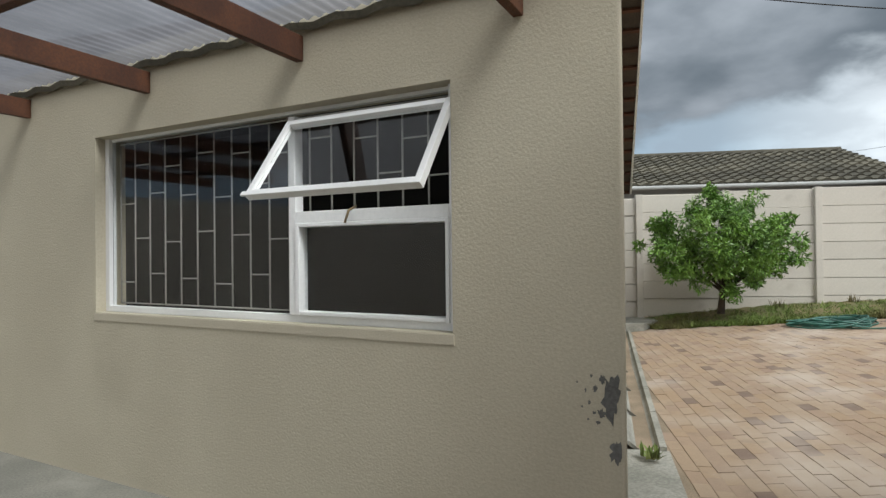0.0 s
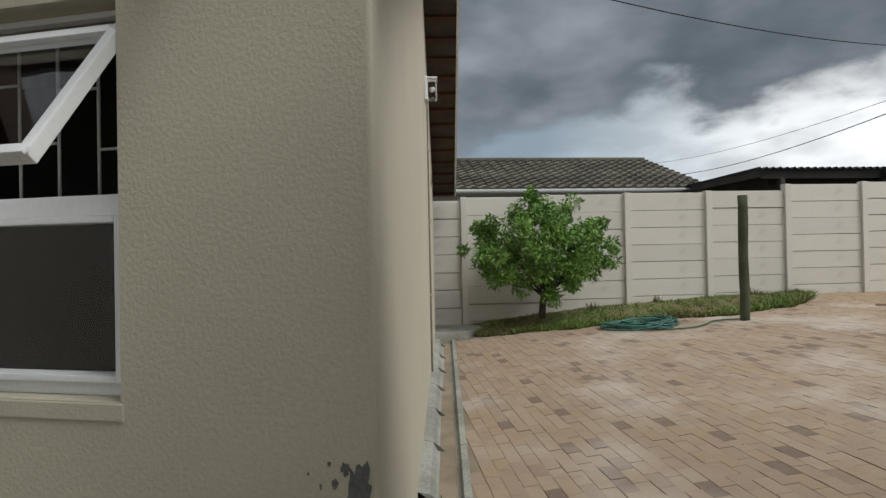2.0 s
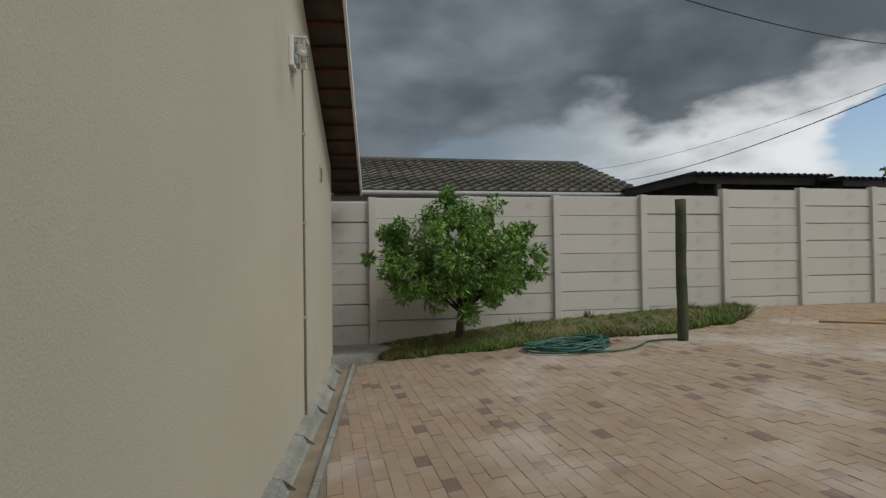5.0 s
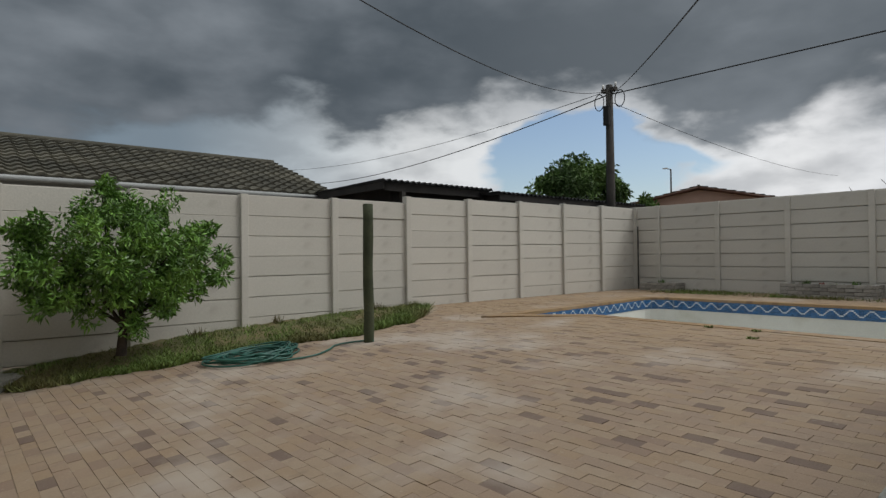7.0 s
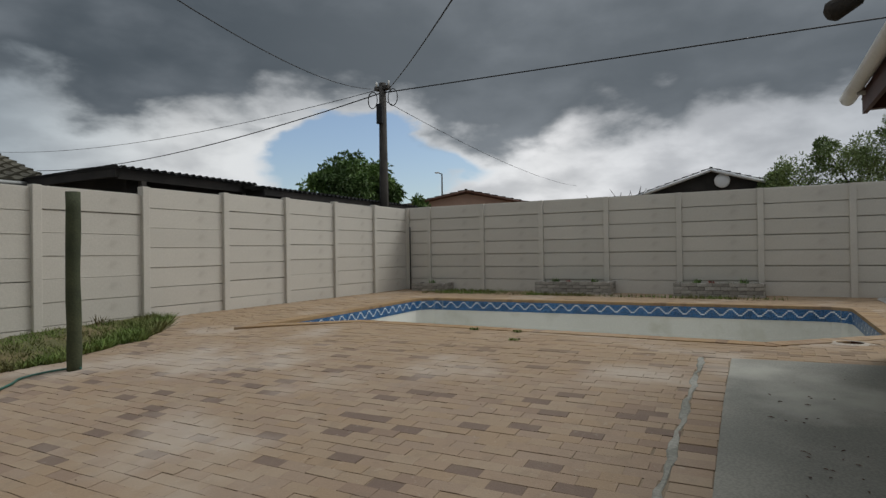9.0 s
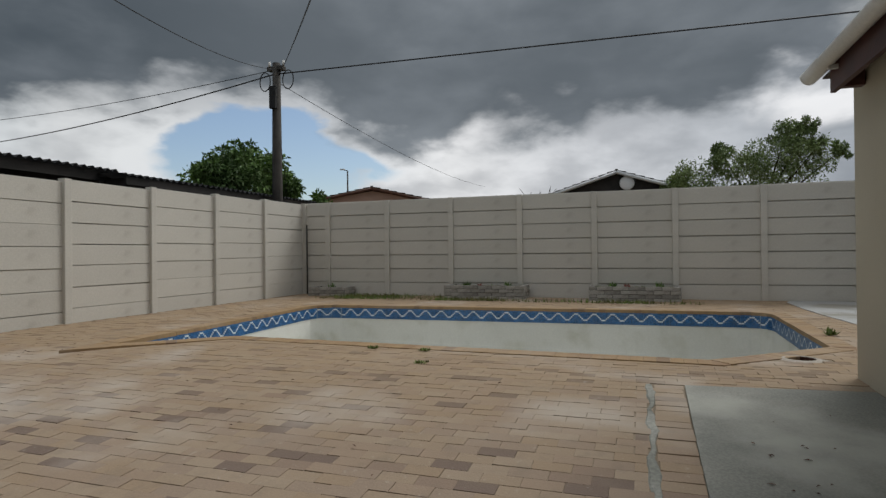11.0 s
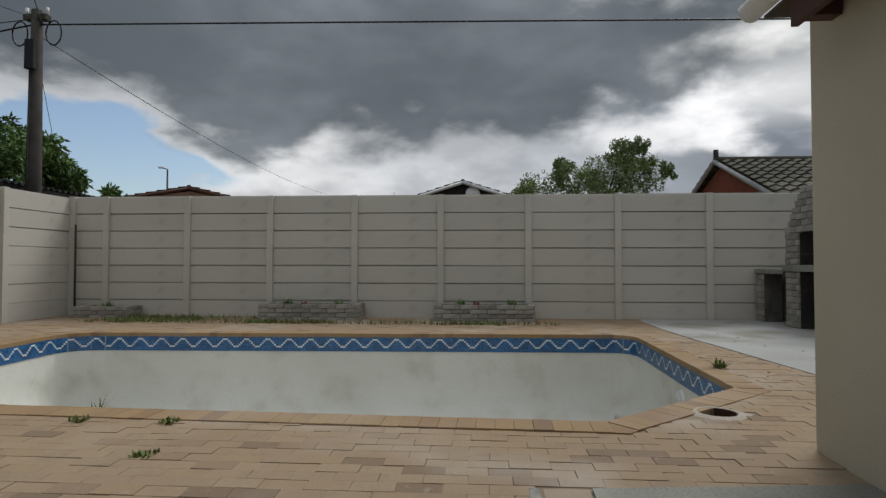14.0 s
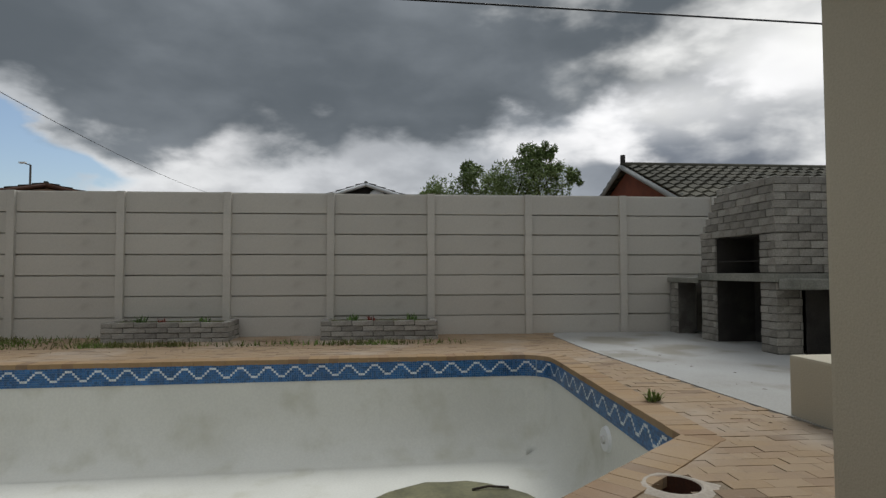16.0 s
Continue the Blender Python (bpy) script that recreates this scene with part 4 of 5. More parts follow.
def build_fences():
    rng = np.random.default_rng(5)
    left = thing("slab_fence", "cream-painted precast concrete slab fence with posts", "fence", (0, FENCE_Y, 0), kind="structure")
    for i in range(len(POST_X) - 1):
        x0, x1 = POST_X[i] + 0.045, POST_X[i + 1] - 0.045
        hgt = 0.3125
        for k in range(7):
            me = panel_mesh(x1 - x0, hgt, "panel", rng.choice((0.0015, 0.003, 0.007)))
            ob = part("panel", me, None, left)
            ob.matrix_basis = pose(x0, -0.01 + rng.uniform(-0.006, 0.006), TOPS[i] - (k + 1) * hgt, 0, rng.uniform(-0.15, 0.15), 0)
    for i, x in enumerate(POST_X[:-1]):
        top = max(TOPS[max(i - 1, 0)], TOPS[i]) + 0.012
        ob = part("post", post_mesh(top - 0.05, "post"), None, left)
        ob.matrix_basis = pose(x, 0, 0.05)
    backf = thing("slab_fence", "cream-painted precast concrete slab fence behind the pool", "fence", (FENCE_X, 0, 0), kind="structure")
    ys = [FENCE_Y - 0.0] + POST_Y
    hgt = 0.3175
    for i in range(len(ys) - 1):
        y0, y1 = ys[i] - 0.045, ys[i + 1] + 0.045
        me = panel_mesh(y0 - y1, hgt, "panel", 0.0075)
        for k in range(7):
            ob = part("panel", me, None, backf)
            ob.matrix_basis = pose(-0.01 + rng.uniform(-0.005, 0.005), y0, 2.872 - (k + 1) * hgt + (rng.uniform(-0.002, 0.002)), 0, rng.uniform(-0.06, 0.06), -90)
    pm = post_mesh(2.88 - 0.4, "post")
    for y in [FENCE_Y - 0.06] + POST_Y:
        ob = part("post", pm, None, backf)
        ob.matrix_basis = pose(0, y, 0.4, 0, 0, -90)
    bm = box(1.0, FENCE_X + 0.05, -3.55, -3.4, 0, 2.75)
    tagged(part("wall_south", bm, FENCE), "plain boundary wall behind the barbecue", "wall", kind="structure")
    tagged(part("wall_west", box(-7.2, -7.0, -5.2, 11.0, 0, 2.3), FENCE), "plain boundary wall behind the house", "wall", kind="structure")
    tagged(part("wall_street", box(-7.0, 1.0, -5.2, -5.0, 0, 2.0), FENCE), "plain low boundary wall by the street", "wall", kind="structure")


build_fences()


# ---- brickwork: planters and barbecue ----
BRICK_MESH = {}


def brick_mesh(l, d, hgt):
    key = (round(l, 3), round(d, 3), round(hgt, 3))
    if key not in BRICK_MESH:
        rng = np.random.default_rng(len(BRICK_MESH))
        bm = bmesh.new()
        add_box(bm, 0.005, l - 0.005, 0, d, 0.005, hgt - 0.005)
        for v in bm.verts:
            v.co += Vector(rng.uniform(-0.004, 0.004, 3))
        bmesh.ops.bevel(bm, geom=list(bm.edges), offset=0.005, segments=1, affect="EDGES")
        BRICK_MESH[key] = mesh_of(bm, "brick", GREYBRICK)
    return BRICK_MESH[key]


def brick_face(parent, at, turn, length, courses, l, hgt, depth=0.1, start=0, taper=0.0, rng=None, lead=0.0):
    """Running bond on one upright face: local x along the face, y into it. taper: metres lost at the far end per course."""
    rng = rng or np.random.default_rng(11)
    base = pose(*at, 0, 0, turn)
    for c in range(courses):
        x, end = (0.0 if (c + start) % 2 == 0 else -l / 2), length - taper * c
        while x < end - 0.02:
            a, b = max(x, lead * c), min(x + l, end)
            if b - a > 0.03:
                ob = part("brick", brick_mesh(b - a, depth, hgt), None, parent)
                ob.matrix_basis = base @ pose(a, rng.uniform(-0.006, 0.006), c * hgt, 0, rng.uniform(-0.8, 0.8), 0)
            x += l


def succulents(parent_pts, name, label, mat, seed, spread=0.06, leaves=26, length=0.11, width=0.02):
    for i, p in enumerate(parent_pts):
        rng = np.random.default_rng(seed + i)
        verts, faces = [], []
        for _ in range(leaves):
            a = rng.uniform(0, math.tau)
            el = rng.uniform(0.5, 1.45)
            d = np.array([math.cos(a) * math.cos(el), math.sin(a) * math.cos(el), math.sin(el)])
            s = np.array([-math.sin(a), math.cos(a), 0]) * width
            o = np.array([rng.uniform(-spread, spread), rng.uniform(-spread, spread), 0.0])
            l = length * rng.uniform(0.5, 1.2)
            k = len(verts)
            verts += [o - s / 2, o + s / 2, o + d * l * 0.6 + s / 2.5, o + d * l * 0.6 - s / 2.5, o + d * l - np.array([0, 0, l * 0.1])]
            faces += [(k, k + 1, k + 2, k + 3), (k + 3, k + 2, k + 4)]
        me = bpy.data.meshes.new(name)
        me.from_pydata([tuple(v) for v in verts], [], faces)
        me.materials.append(mat)
        ob = new(name, me)
        ob.matrix_basis = pose(*p)
        tagged(ob, label, "plant", name + "s", "stuff" if "weed" in name else "")


def build_planters():
    for k, (y0, y1, x0) in enumerate(((7.06, 5.33, 14.95), (4.05, 2.36, 14.95), (10.45, 9.47, 15.05))):
        bed = thing("brick_planter", "low weathered grey brick planter against the fence", "planter", (x0, y0, POOL_RIM - 0.02), 0, "planters by the fence")
        ln, dp, hb = y0 - y1, 15.56 - x0, 0.075
        nb = 4 if k < 2 else 3
        brick_face(bed, (0, 0, 0), -90, ln, nb, 0.30, hb, 0.1)
        brick_face(bed, (dp, 0.0, 0), 180, dp, nb, 0.30, hb, 0.1, 1)
        brick_face(bed, (0, -ln, 0), 0, dp, nb, 0.30, hb, 0.1, 1)
        bm = box(0.012, dp, -ln + 0.012, -0.012, 0, nb * hb - 0.045)
        part("mortar_core", bm, MORTAR, bed)
        part("soil", box(0.09, dp, -ln + 0.09, -0.09, nb * hb - 0.043, nb * hb - 0.03), SOIL, bed)
        z = POOL_RIM - 0.02 + nb * hb - 0.032
        rng = np.random.default_rng(20 + k)
        pts = [(x0 + rng.uniform(0.15, 0.4), y0 - u * ln, z) for u in ((0.25, 0.42, 0.78) if k < 2 else (0.5,))]
        succulents(pts[:1] + pts[2:], "succulent_plant", "small spiky green succulent in a brick planter", DARKLEAF, 40 + 10 * k, 0.07, 40, 0.13, 0.018)
        if k < 2:
            succulents(pts[1:2], "red_succulent", "small reddish succulent in a brick planter", REDLEAF, 60 + k, 0.05, 24, 0.09, 0.02)
            succulents([(x0 + 0.2, y0 - 0.15 * ln, z), (x0 + 0.25, y0 - 0.6 * ln, z)], "dry_weed", "sparse dry weed in a brick planter", GRASS, 80 + k, 0.15, 20, 0.08, 0.006)


build_planters()


def build_barbecue():
    """Grey brick barbecue: fire box with hood, side counters on piers, open wood stores below."""
    z0 = POOL_RIM + 0.01
    bbq = thing("brick_barbecue", "large grey cement-brick barbecue with hood, sooty fire box and shade-painted stores", "barbecue", (12.92, -1.45, z0))
    hb, l = 0.0955, 0.30
    # local: x toward the fence, y=0 the front, -y into the mass
    def mass(x0, x1, y0, y1, a, b, mat=MORTAR, name="mortar_core"):
        part(name, box(x0, x1, y0, y1, a, b), mat, bbq)
    # front piers
    for x0, x1 in ((0.0, 0.30), (1.28, 1.66)):
        mass(x0 + 0.012, x1 - 0.012, -0.32, -0.012, 0, 0.84)
        brick_face(bbq, (x1, 0, 0), 180, x1 - x0, 9, l, 0.0935, 0.1)
        brick_face(bbq, (x0, 0, 0), -90, 0.33, 9, l, 0.0935, 0.1, 1)
        mass(x0 + 0.012, x1 - 0.012, -0.32, -0.012, 0.95, 1.42)
        brick_face(bbq, (x1, 0, 0.95), 180, x1 - x0, 5, l, 0.094, 0.1, 1)
    # slab of the fire box
    part("hearth_slab", box(-0.04, 1.70, -1.4, 0.03, 0.845, 0.945, 0.012), CHANNEL, bbq, "stained concrete hearth slab")
    # sooty fire box lining; the same black paints shade into the stores below
    mass(0.3, 1.28, -0.62, -0.56, 0, 0.84, SOOTSHADE, "lining")
    mass(0.3, 1.28, -0.62, -0.56, 0.95, 1.45, SOOTSHADE, "lining")
    mass(0.31, 0.315, -0.56, -0.02, 0.0, 0.84, SOOTSHADE, "lining")
    mass(1.265, 1.27, -0.56, -0.02, 0.0, 1.42, SOOTSHADE, "lining")
    mass(0.31, 1.27, -0.56, -0.06, 1.42, 1.44, SOOTSHADE, "lining")
    part("grid_bar", tube([(0.3, -0.05, 1.1), (1.28, -0.05, 1.1)], 0.008, 6), SOOTSHADE, bbq)
    # side face above the counter, and the hood
    mass(0.012, 1.64, -1.4, -0.62, 0.946, 1.43)
    brick_face(bbq, (0, 0, 0.95), -90, 1.4, 5, l, 0.096, 0.1, 0)
    hood = box(0.012, 1.60, -1.4, -0.012, 1.44, 2.08)
    for v in hood.verts:
        if v.co.z > 2.0 and v.co.x > 1.0:
            v.co.x -= 0.42
    part("mortar_core", hood, MORTAR, bbq)
    brick_face(bbq, (1.66, 0, 1.43), 180, 1.66, 7, l, hb, 0.1, 0, lead=0.075)
    brick_face(bbq, (0, 0, 1.43), -90, 1.4, 7, l, hb, 0.1, 1)
    # counters
    part("counter_slab", box(1.70, 2.66, -0.75, 0.02, 0.80, 0.875, 0.012), CHANNEL, bbq, "rough concrete counter slab")
    mass(2.36, 2.60, -0.3, -0.012, 0, 0.80)
    brick_face(bbq, (2.62, 0, 0), 180, 0.26, 8, l, 0.099, 0.1)
    # black sheet painted as the shade under this counter
    mass(1.67, 2.62, -0.80, -0.74, 0, 0.80, SOOTSHADE, "lining")
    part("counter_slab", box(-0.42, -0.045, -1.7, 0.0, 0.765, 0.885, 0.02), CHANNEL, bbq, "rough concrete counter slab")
    # another black sheet, for the shaded void beside the pier
    mass(-0.05, -0.03, -1.7, -0.335, 0, 0.77, SOOTSHADE, "lining")
    mass(-0.42, -0.06, -1.7, -1.64, 0, 0.765)
    brick_face(bbq, (-0.06, -1.54, 0), 180, 0.36, 8, l, 0.0955, 0.1)
    # boards leaning under the counter
    for i, (dy_, tilt) in enumerate(((-0.56, 12), (-0.64, 9))):
        plank = part("board", box(-0.012, 0.012, -0.035, 0.035, 0, 0.42, 0.003), PALETIMBER)
        plank.matrix_basis = pose(12.92 - 0.33, -1.45 + dy_, z0, tilt, 6, 0)
        tagged(plank, "loose pale board leaning under the counter", "board", "leaning boards")


build_barbecue()


# ---- things in the yard ----
def build_skimmer():
    lid = thing("skimmer_well", "open round skimmer well in a square brick-coloured frame", "skimmer", (9.07, 1.74, POOL_RIM), 42)
    bm = bmesh.new()
    n, half, r, r2 = 32, 0.20, 0.125, 0.115
    sq = []
    for k in range(n):
        a = k * math.tau / n
        c, s = math.cos(a), math.sin(a)
        m_ = half / max(abs(c), abs(s))
        sq.append(bm.verts.new((c * m_, s * m_, -0.012)))
    rings = [sq] + [[bm.verts.new((rr * math.cos(k * math.tau / n), rr * math.sin(k * math.tau / n), z)) for k in range(n)] for rr, z in ((r + 0.012, 0.010), (r, 0.010), (r2, 0.004))]
    for a, b in zip(rings, rings[1:]):
        for k in range(n):
            bm.faces.new((a[k], a[(k + 1) % n], b[(k + 1) % n], b[k]))
    part("surround", bm, PALETIMBER, lid, "pale beige surround")
    bm = bmesh.new()
    top = [bm.verts.new((r2 * math.cos(k * math.tau / n), r2 * math.sin(k * math.tau / n), 0.006)) for k in range(n)]
    low = [bm.verts.new((r2 * 0.98 * math.cos(k * math.tau / n), r2 * 0.98 * math.sin(k * math.tau / n), -0.22)) for k in range(n)]
    for k in range(n):
        bm.faces.new((top[k], top[(k + 1) % n], low[(k + 1) % n], low[k]))
    bm.faces.new(low)
    part("well", bm, BROWNWOOD, lid, "dark brown sunken well")


build_skimmer()


def build_pole():
    p = (5.46, 8.65, 0.50)
    post = thing("wooden_post", "dark green weathered round timber post", "post", p)
    rng = np.random.default_rng(2)
    pts = [(0.004 * math.sin(i * 0.7), 0.003 * math.cos(i), -0.1 + 1.9 * i / 12) for i in range(13)]
    part("shaft", tube(pts, [0.068 + rng.uniform(-0.003, 0.003) for _ in pts], 16), POLEWOOD, post)
    return p


build_pole()


def build_hose():
    z = ground_z(4.2) + 0.012
    rng = np.random.default_rng(6)
    hose = thing("garden_hose", "coiled green garden hose on the paving", "garden hose", (4.16, 9.13, z))
    pts = []
    loops, steps = 15, 26
    for i in range(loops * steps):
        a = i * math.tau / steps
        lp = i / steps
        rx = 0.40 + 0.14 * math.sin(lp * 2.4) + 0.03 * math.sin(a * 3)
        ry = 0.25 + 0.10 * math.cos(lp * 1.9)
        pts.append((rx * math.cos(a) + 0.10 * math.sin(lp * 3.1), ry * math.sin(a) + 0.08 * math.cos(lp * 2.3), 0.008 + 0.085 * (lp / loops) * (0.7 + 0.3 * math.sin(a * 2 + lp))))
    pts = [(a, 1.25 * b, c + ground_z(4.16 + a) + 0.012 - z) for a, b, c in pts]
    part("coil", tube(pts, 0.0115, 6), HOSE, hose)
    ends = [Vector(p) for p in ((-0.30, -0.22, 0.0), (0.05, -0.52, 0.0), (0.42, -0.62, 0.005), (0.72, -0.48, 0.02), (0.88, -0.33, 0.035), (1.08, -0.33, 0.05), (1.26, -0.42, 0.07), (1.33, -0.55, 0.085))]
    line = []
    for i in range(len(ends) - 1):
        p0, p1, p2, p3 = ends[max(i - 1, 0)], ends[i], ends[i + 1], ends[min(i + 2, len(ends) - 1)]
        for k in range(6):
            u = k / 6
            line.append(0.5 * (2 * p1 + (p2 - p0) * u + (2 * p0 - 5 * p1 + 4 * p2 - p3) * u * u + (3 * p1 - p0 - 3 * p2 + p3) * u ** 3))
    line = [(p.x, p.y, ground_z(4.16 + p.x) + 0.020 - z) for p in line + [ends[-1]]]
    part("loose_end", tube(line, 0.0115, 6), HOSE, hose)


build_hose()


def strip_front(x):
    """Front line of the planted strip."""
    return float(np.interp(x, [1.5, 1.9, 3.0, 4.6, 5.6, 6.6, 7.4, 8.0], [10.6, 9.95, 9.72, 9.52, 9.25, 9.35, 9.85, 10.6])) + 0.05 * math.sin(x * 5.3) + 0.03 * math.sin(x * 13)


def strip_z(x, y):
    f = strip_front(x)
    u = max(0.0, min(1.0, (y - f) / (10.9 - f + 1e-6)))
    return ground_z(x) - 0.005 + (0.06 + 0.10 * max(0, 1 - abs(x - 4) / 4)) * math.sin(min(u * 1.7, 1.57))


def build_strip():
    bm = bmesh.new()
    nx, ny = 66, 8
    grid = []
    for i in range(nx + 1):
        x = 1.6 + 6.4 * i / nx
        f = strip_front(x)
        grid.append([bm.verts.new((x, f + (10.93 - f) * j / ny, strip_z(x, f + (10.93 - f) * j / ny) + (0 if j == 0 else 0.012 * math.sin(x * 23 + j * 5)))) for j in range(ny + 1)])
    for i in range(nx):
        for j in range(ny):
            f = bm.faces.new((grid[i][j], grid[i + 1][j], grid[i + 1][j + 1], grid[i][j + 1]))
            f.smooth = True
    tagged(part("soil_strip", bm, SOIL), "strip of dry grassy soil along the fence", "soil strip", kind="structure")
    rng = np.random.default_rng(9)
    verts, faces = [], []
    for _ in range(15000):
        x = rng.uniform(1.75, 7.9)
        f = strip_front(x)
        u = rng.uniform(0, 1) ** 1.6
        y = f - 0.03 + (10.85 - f) * u
        lush = 0.5 + 0.5 * math.sin(x * 2.1 + y * 3.3) * math.sin(x * 5.7 - y * 1.1)
        edge = max(0.0, 1 - u * 3)
        hgt = (0.02 + 0.05 * lush + 0.05 * edge) * rng.uniform(0.4, 1.3)
        if x > 6.6:
            hgt *= 1.3
        a = rng.uniform(0, math.tau)
        w = 0.007 + 0.016 * edge * rng.uniform(0, 1)
        z = strip_z(x, y) - 0.004
        lean = rng.normal(0, 0.6, 2) * hgt
        k = len(verts)
        verts += [(x - w * math.cos(a), y - w * math.sin(a), z), (x + w * math.cos(a), y + w * math.sin(a), z), (x + lean[0], y + lean[1], z + hgt)]
        faces.append((k, k + 1, k + 2))
    me = bpy.data.meshes.new("grass")
    me.from_pydata(verts, [], faces)
    me.materials.append(GRASS)
    tagged(new("grass", me), "patchy green grass and weeds along the fence", "grass", kind="stuff")
    # weeds at the foot of the back fence
    verts, faces = [], []
    for _ in range(6000):
        y = rng.uniform(2.0, 9.8)
        dense = max(0.0, math.sin(y * 2.3) * 0.5 + (0.6 if y > 6.6 else 0.0))
        if rng.uniform() > dense + 0.1:
            continue
        x = rng.uniform(14.3, 15.5) if y > 7.1 else rng.uniform(14.35, 14.66)
        hgt = rng.uniform(0.02, 0.10)
        a = rng.uniform(0, math.tau)
        k = len(verts)
        z = POOL_RIM - 0.01
        verts += [(x - 0.012 * math.cos(a), y - 0.012 * math.sin(a), z), (x + 0.012 * math.cos(a), y + 0.012 * math.sin(a), z), (x + rng.normal(0, 0.03), y + rng.normal(0, 0.03), z + hgt)]
        faces.append((k, k + 1, k + 2))
    me = bpy.data.meshes.new("weeds")
    me.from_pydata(verts, [], faces)
    me.materials.append(GRASS)
    tagged(new("weeds", me), "low weeds along the foot of the back fence", "weeds", kind="stuff")
    succulents([(10.72, 1.07, POOL_RIM + 0.01), (0.62, 3.80, 0.16)], "weed", "small green weed growing from a paving joint", GRASS, 90, 0.05, 34, 0.11, 0.02)
    succulents([(8.06, 4.92, 0.655), (8.61, 5.10, 0.672), (8.60, 5.66, 0.672)], "flat_weed", "low flat green weed in a paving joint", GRASS, 93, 0.05, 46, 0.035, 0.016)
    succulents([(12.55, 8.25, -0.39)], "pool_weed", "thin green weed growing in the empty pool", GRASS, 97, 0.05, 22, 0.30, 0.014)
    succulents([(5.15, 10.72, strip_z(5.15, 10.7)), (7.0, 10.7, strip_z(7.0, 10.7)), (3.9, 10.6, strip_z(3.9, 10.6))], "dry_bush", "small dry reddish weed at the foot of the fence", SOIL, 95, 0.08, 40, 0.16, 0.012)


build_strip()


def build_tree(name, label, at, blobs, leaves, length, width, mat, seed, limbs, trunk_r, group=""):
    """Tapered trunk, limbs toward each mass of the crown, and many small leaves. blobs: (x, y, z, radius)."""
    tree = thing(name, label, "tree", at, 0, group)
    rng = np.random.default_rng(seed)
    bm = bmesh.new()
    fork = Vector((0.03, 0.0, limbs))
    add_tube(bm, [(0, 0, -0.05), (0.02, 0.01, limbs * 0.5), fork], [trunk_r * 1.25, trunk_r, trunk_r * 0.85], 10)
    clumps = []
    for bx, by, bz, br in blobs:
        c = Vector((bx, by, bz))
        mid = fork.lerp(c, 0.5) + Vector(rng.normal(0, 0.08, 3)) * br
        add_tube(bm, [fork - Vector((0, 0, 0.05)), mid, c], [trunk_r * 0.5, trunk_r * 0.32, trunk_r * 0.1], 6)
        for _ in range(max(4, int(10 * br ** 1.2 / 0.35))):
            d = rng.normal(size=3)
            d /= np.linalg.norm(d)
            e = np.array(c) + d * br * rng.uniform(0.35, 0.98)
            clumps.append((e, br * rng.uniform(0.22, 0.38)))
            if rng.uniform() < 0.35:
                add_tube(bm, [c, Vector(e)], [trunk_r * 0.1, trunk_r * 0.04], 4)
    part("trunk", bm, BARK, tree)
    part("crown", leaf_mesh("crown", clumps, leaves, length, width, mat, seed), None, tree)
    return tree


def build_trees():
    build_tree("fruit_tree", "small leafy green fruit tree beside the fence", (2.88, 10.12, 0.50),
               [(0.0, 0, 1.15, 0.68), (-0.62, -0.1, 1.10, 0.52), (0.62, 0.05, 1.05, 0.55), (-0.15, 0.1, 1.66, 0.46), (0.30, -0.1, 1.60, 0.42),
                (-1.0, 0, 1.12, 0.32), (1.06, 0, 1.08, 0.34), (0.60, -0.15, 0.72, 0.42), (-0.52, -0.1, 0.70, 0.42), (0.05, -0.35, 0.80, 0.50),
                (-0.20, 0.0, 1.88, 0.18), (0.88, 0, 1.42, 0.26), (-0.78, 0, 1.48, 0.28), (0.25, -0.2, 0.45, 0.28), (-0.15, -0.45, 1.2, 0.5), (0.5, -0.4, 1.25, 0.42)],
               120, 0.088, 0.030, LEAF, 12, 0.36, 0.05)
    build_tree("background_tree", "dark green bushy tree behind the sheds", (18.5, 14.7, 0.3),
               [(0, 0, 3.6, 1.2), (-1.3, 0, 3.4, 0.9), (1.2, 0, 3.4, 0.9), (-0.6, 0, 4.25, 0.65), (0.6, 0, 4.3, 0.6), (-1.7, 0, 3.9, 0.5), (1.7, 0.2, 3.0, 0.6), (1.9, -1.2, 2.9, 0.55), (1.2, -0.6, 3.6, 0.5)],
               90, 0.17, 0.075, DARKLEAF, 14, 2.4, 0.12)
    build_tree("background_tree", "pale green loose-crowned tree beyond the back fence", (28.0, -1.2, 0.3),
               [(0, 0, 4.2, 1.3), (0, 2.1, 3.8, 1.2), (0, -1.4, 4.6, 1.1), (0, -0.9, 5.6, 0.6), (0, 1.2, 4.9, 0.7), (0, -2.6, 4.9, 0.35), (0, -2.0, 5.2, 0.4), (0, 3.0, 3.9, 0.6), (0, -1.6, 5.9, 0.35)],
               115, 0.13, 0.05, FARLEAF, 15, 2.6, 0.12)
    twigs = thing("bare_shrub", "sparse bare branches sticking up beyond the fence", "shrub", (24.5, 6.6, 0.3))
    rng = np.random.default_rng(17)
    bm = bmesh.new()
    for _ in range(26):
        a = Vector((rng.uniform(-0.5, 0.5), rng.uniform(-0.9, 0.9), 2.4))
        add_tube(bm, [a, a + Vector((rng.normal(0, 0.3), rng.normal(0, 0.4), rng.uniform(0.6, 1.35)))], [0.02, 0.008], 4)
    add_tube(bm, [(0, 0, 0), (0, 0, 2.5)], [0.1, 0.07], 6)
    part("branches", bm, BARK, twigs)


build_trees()


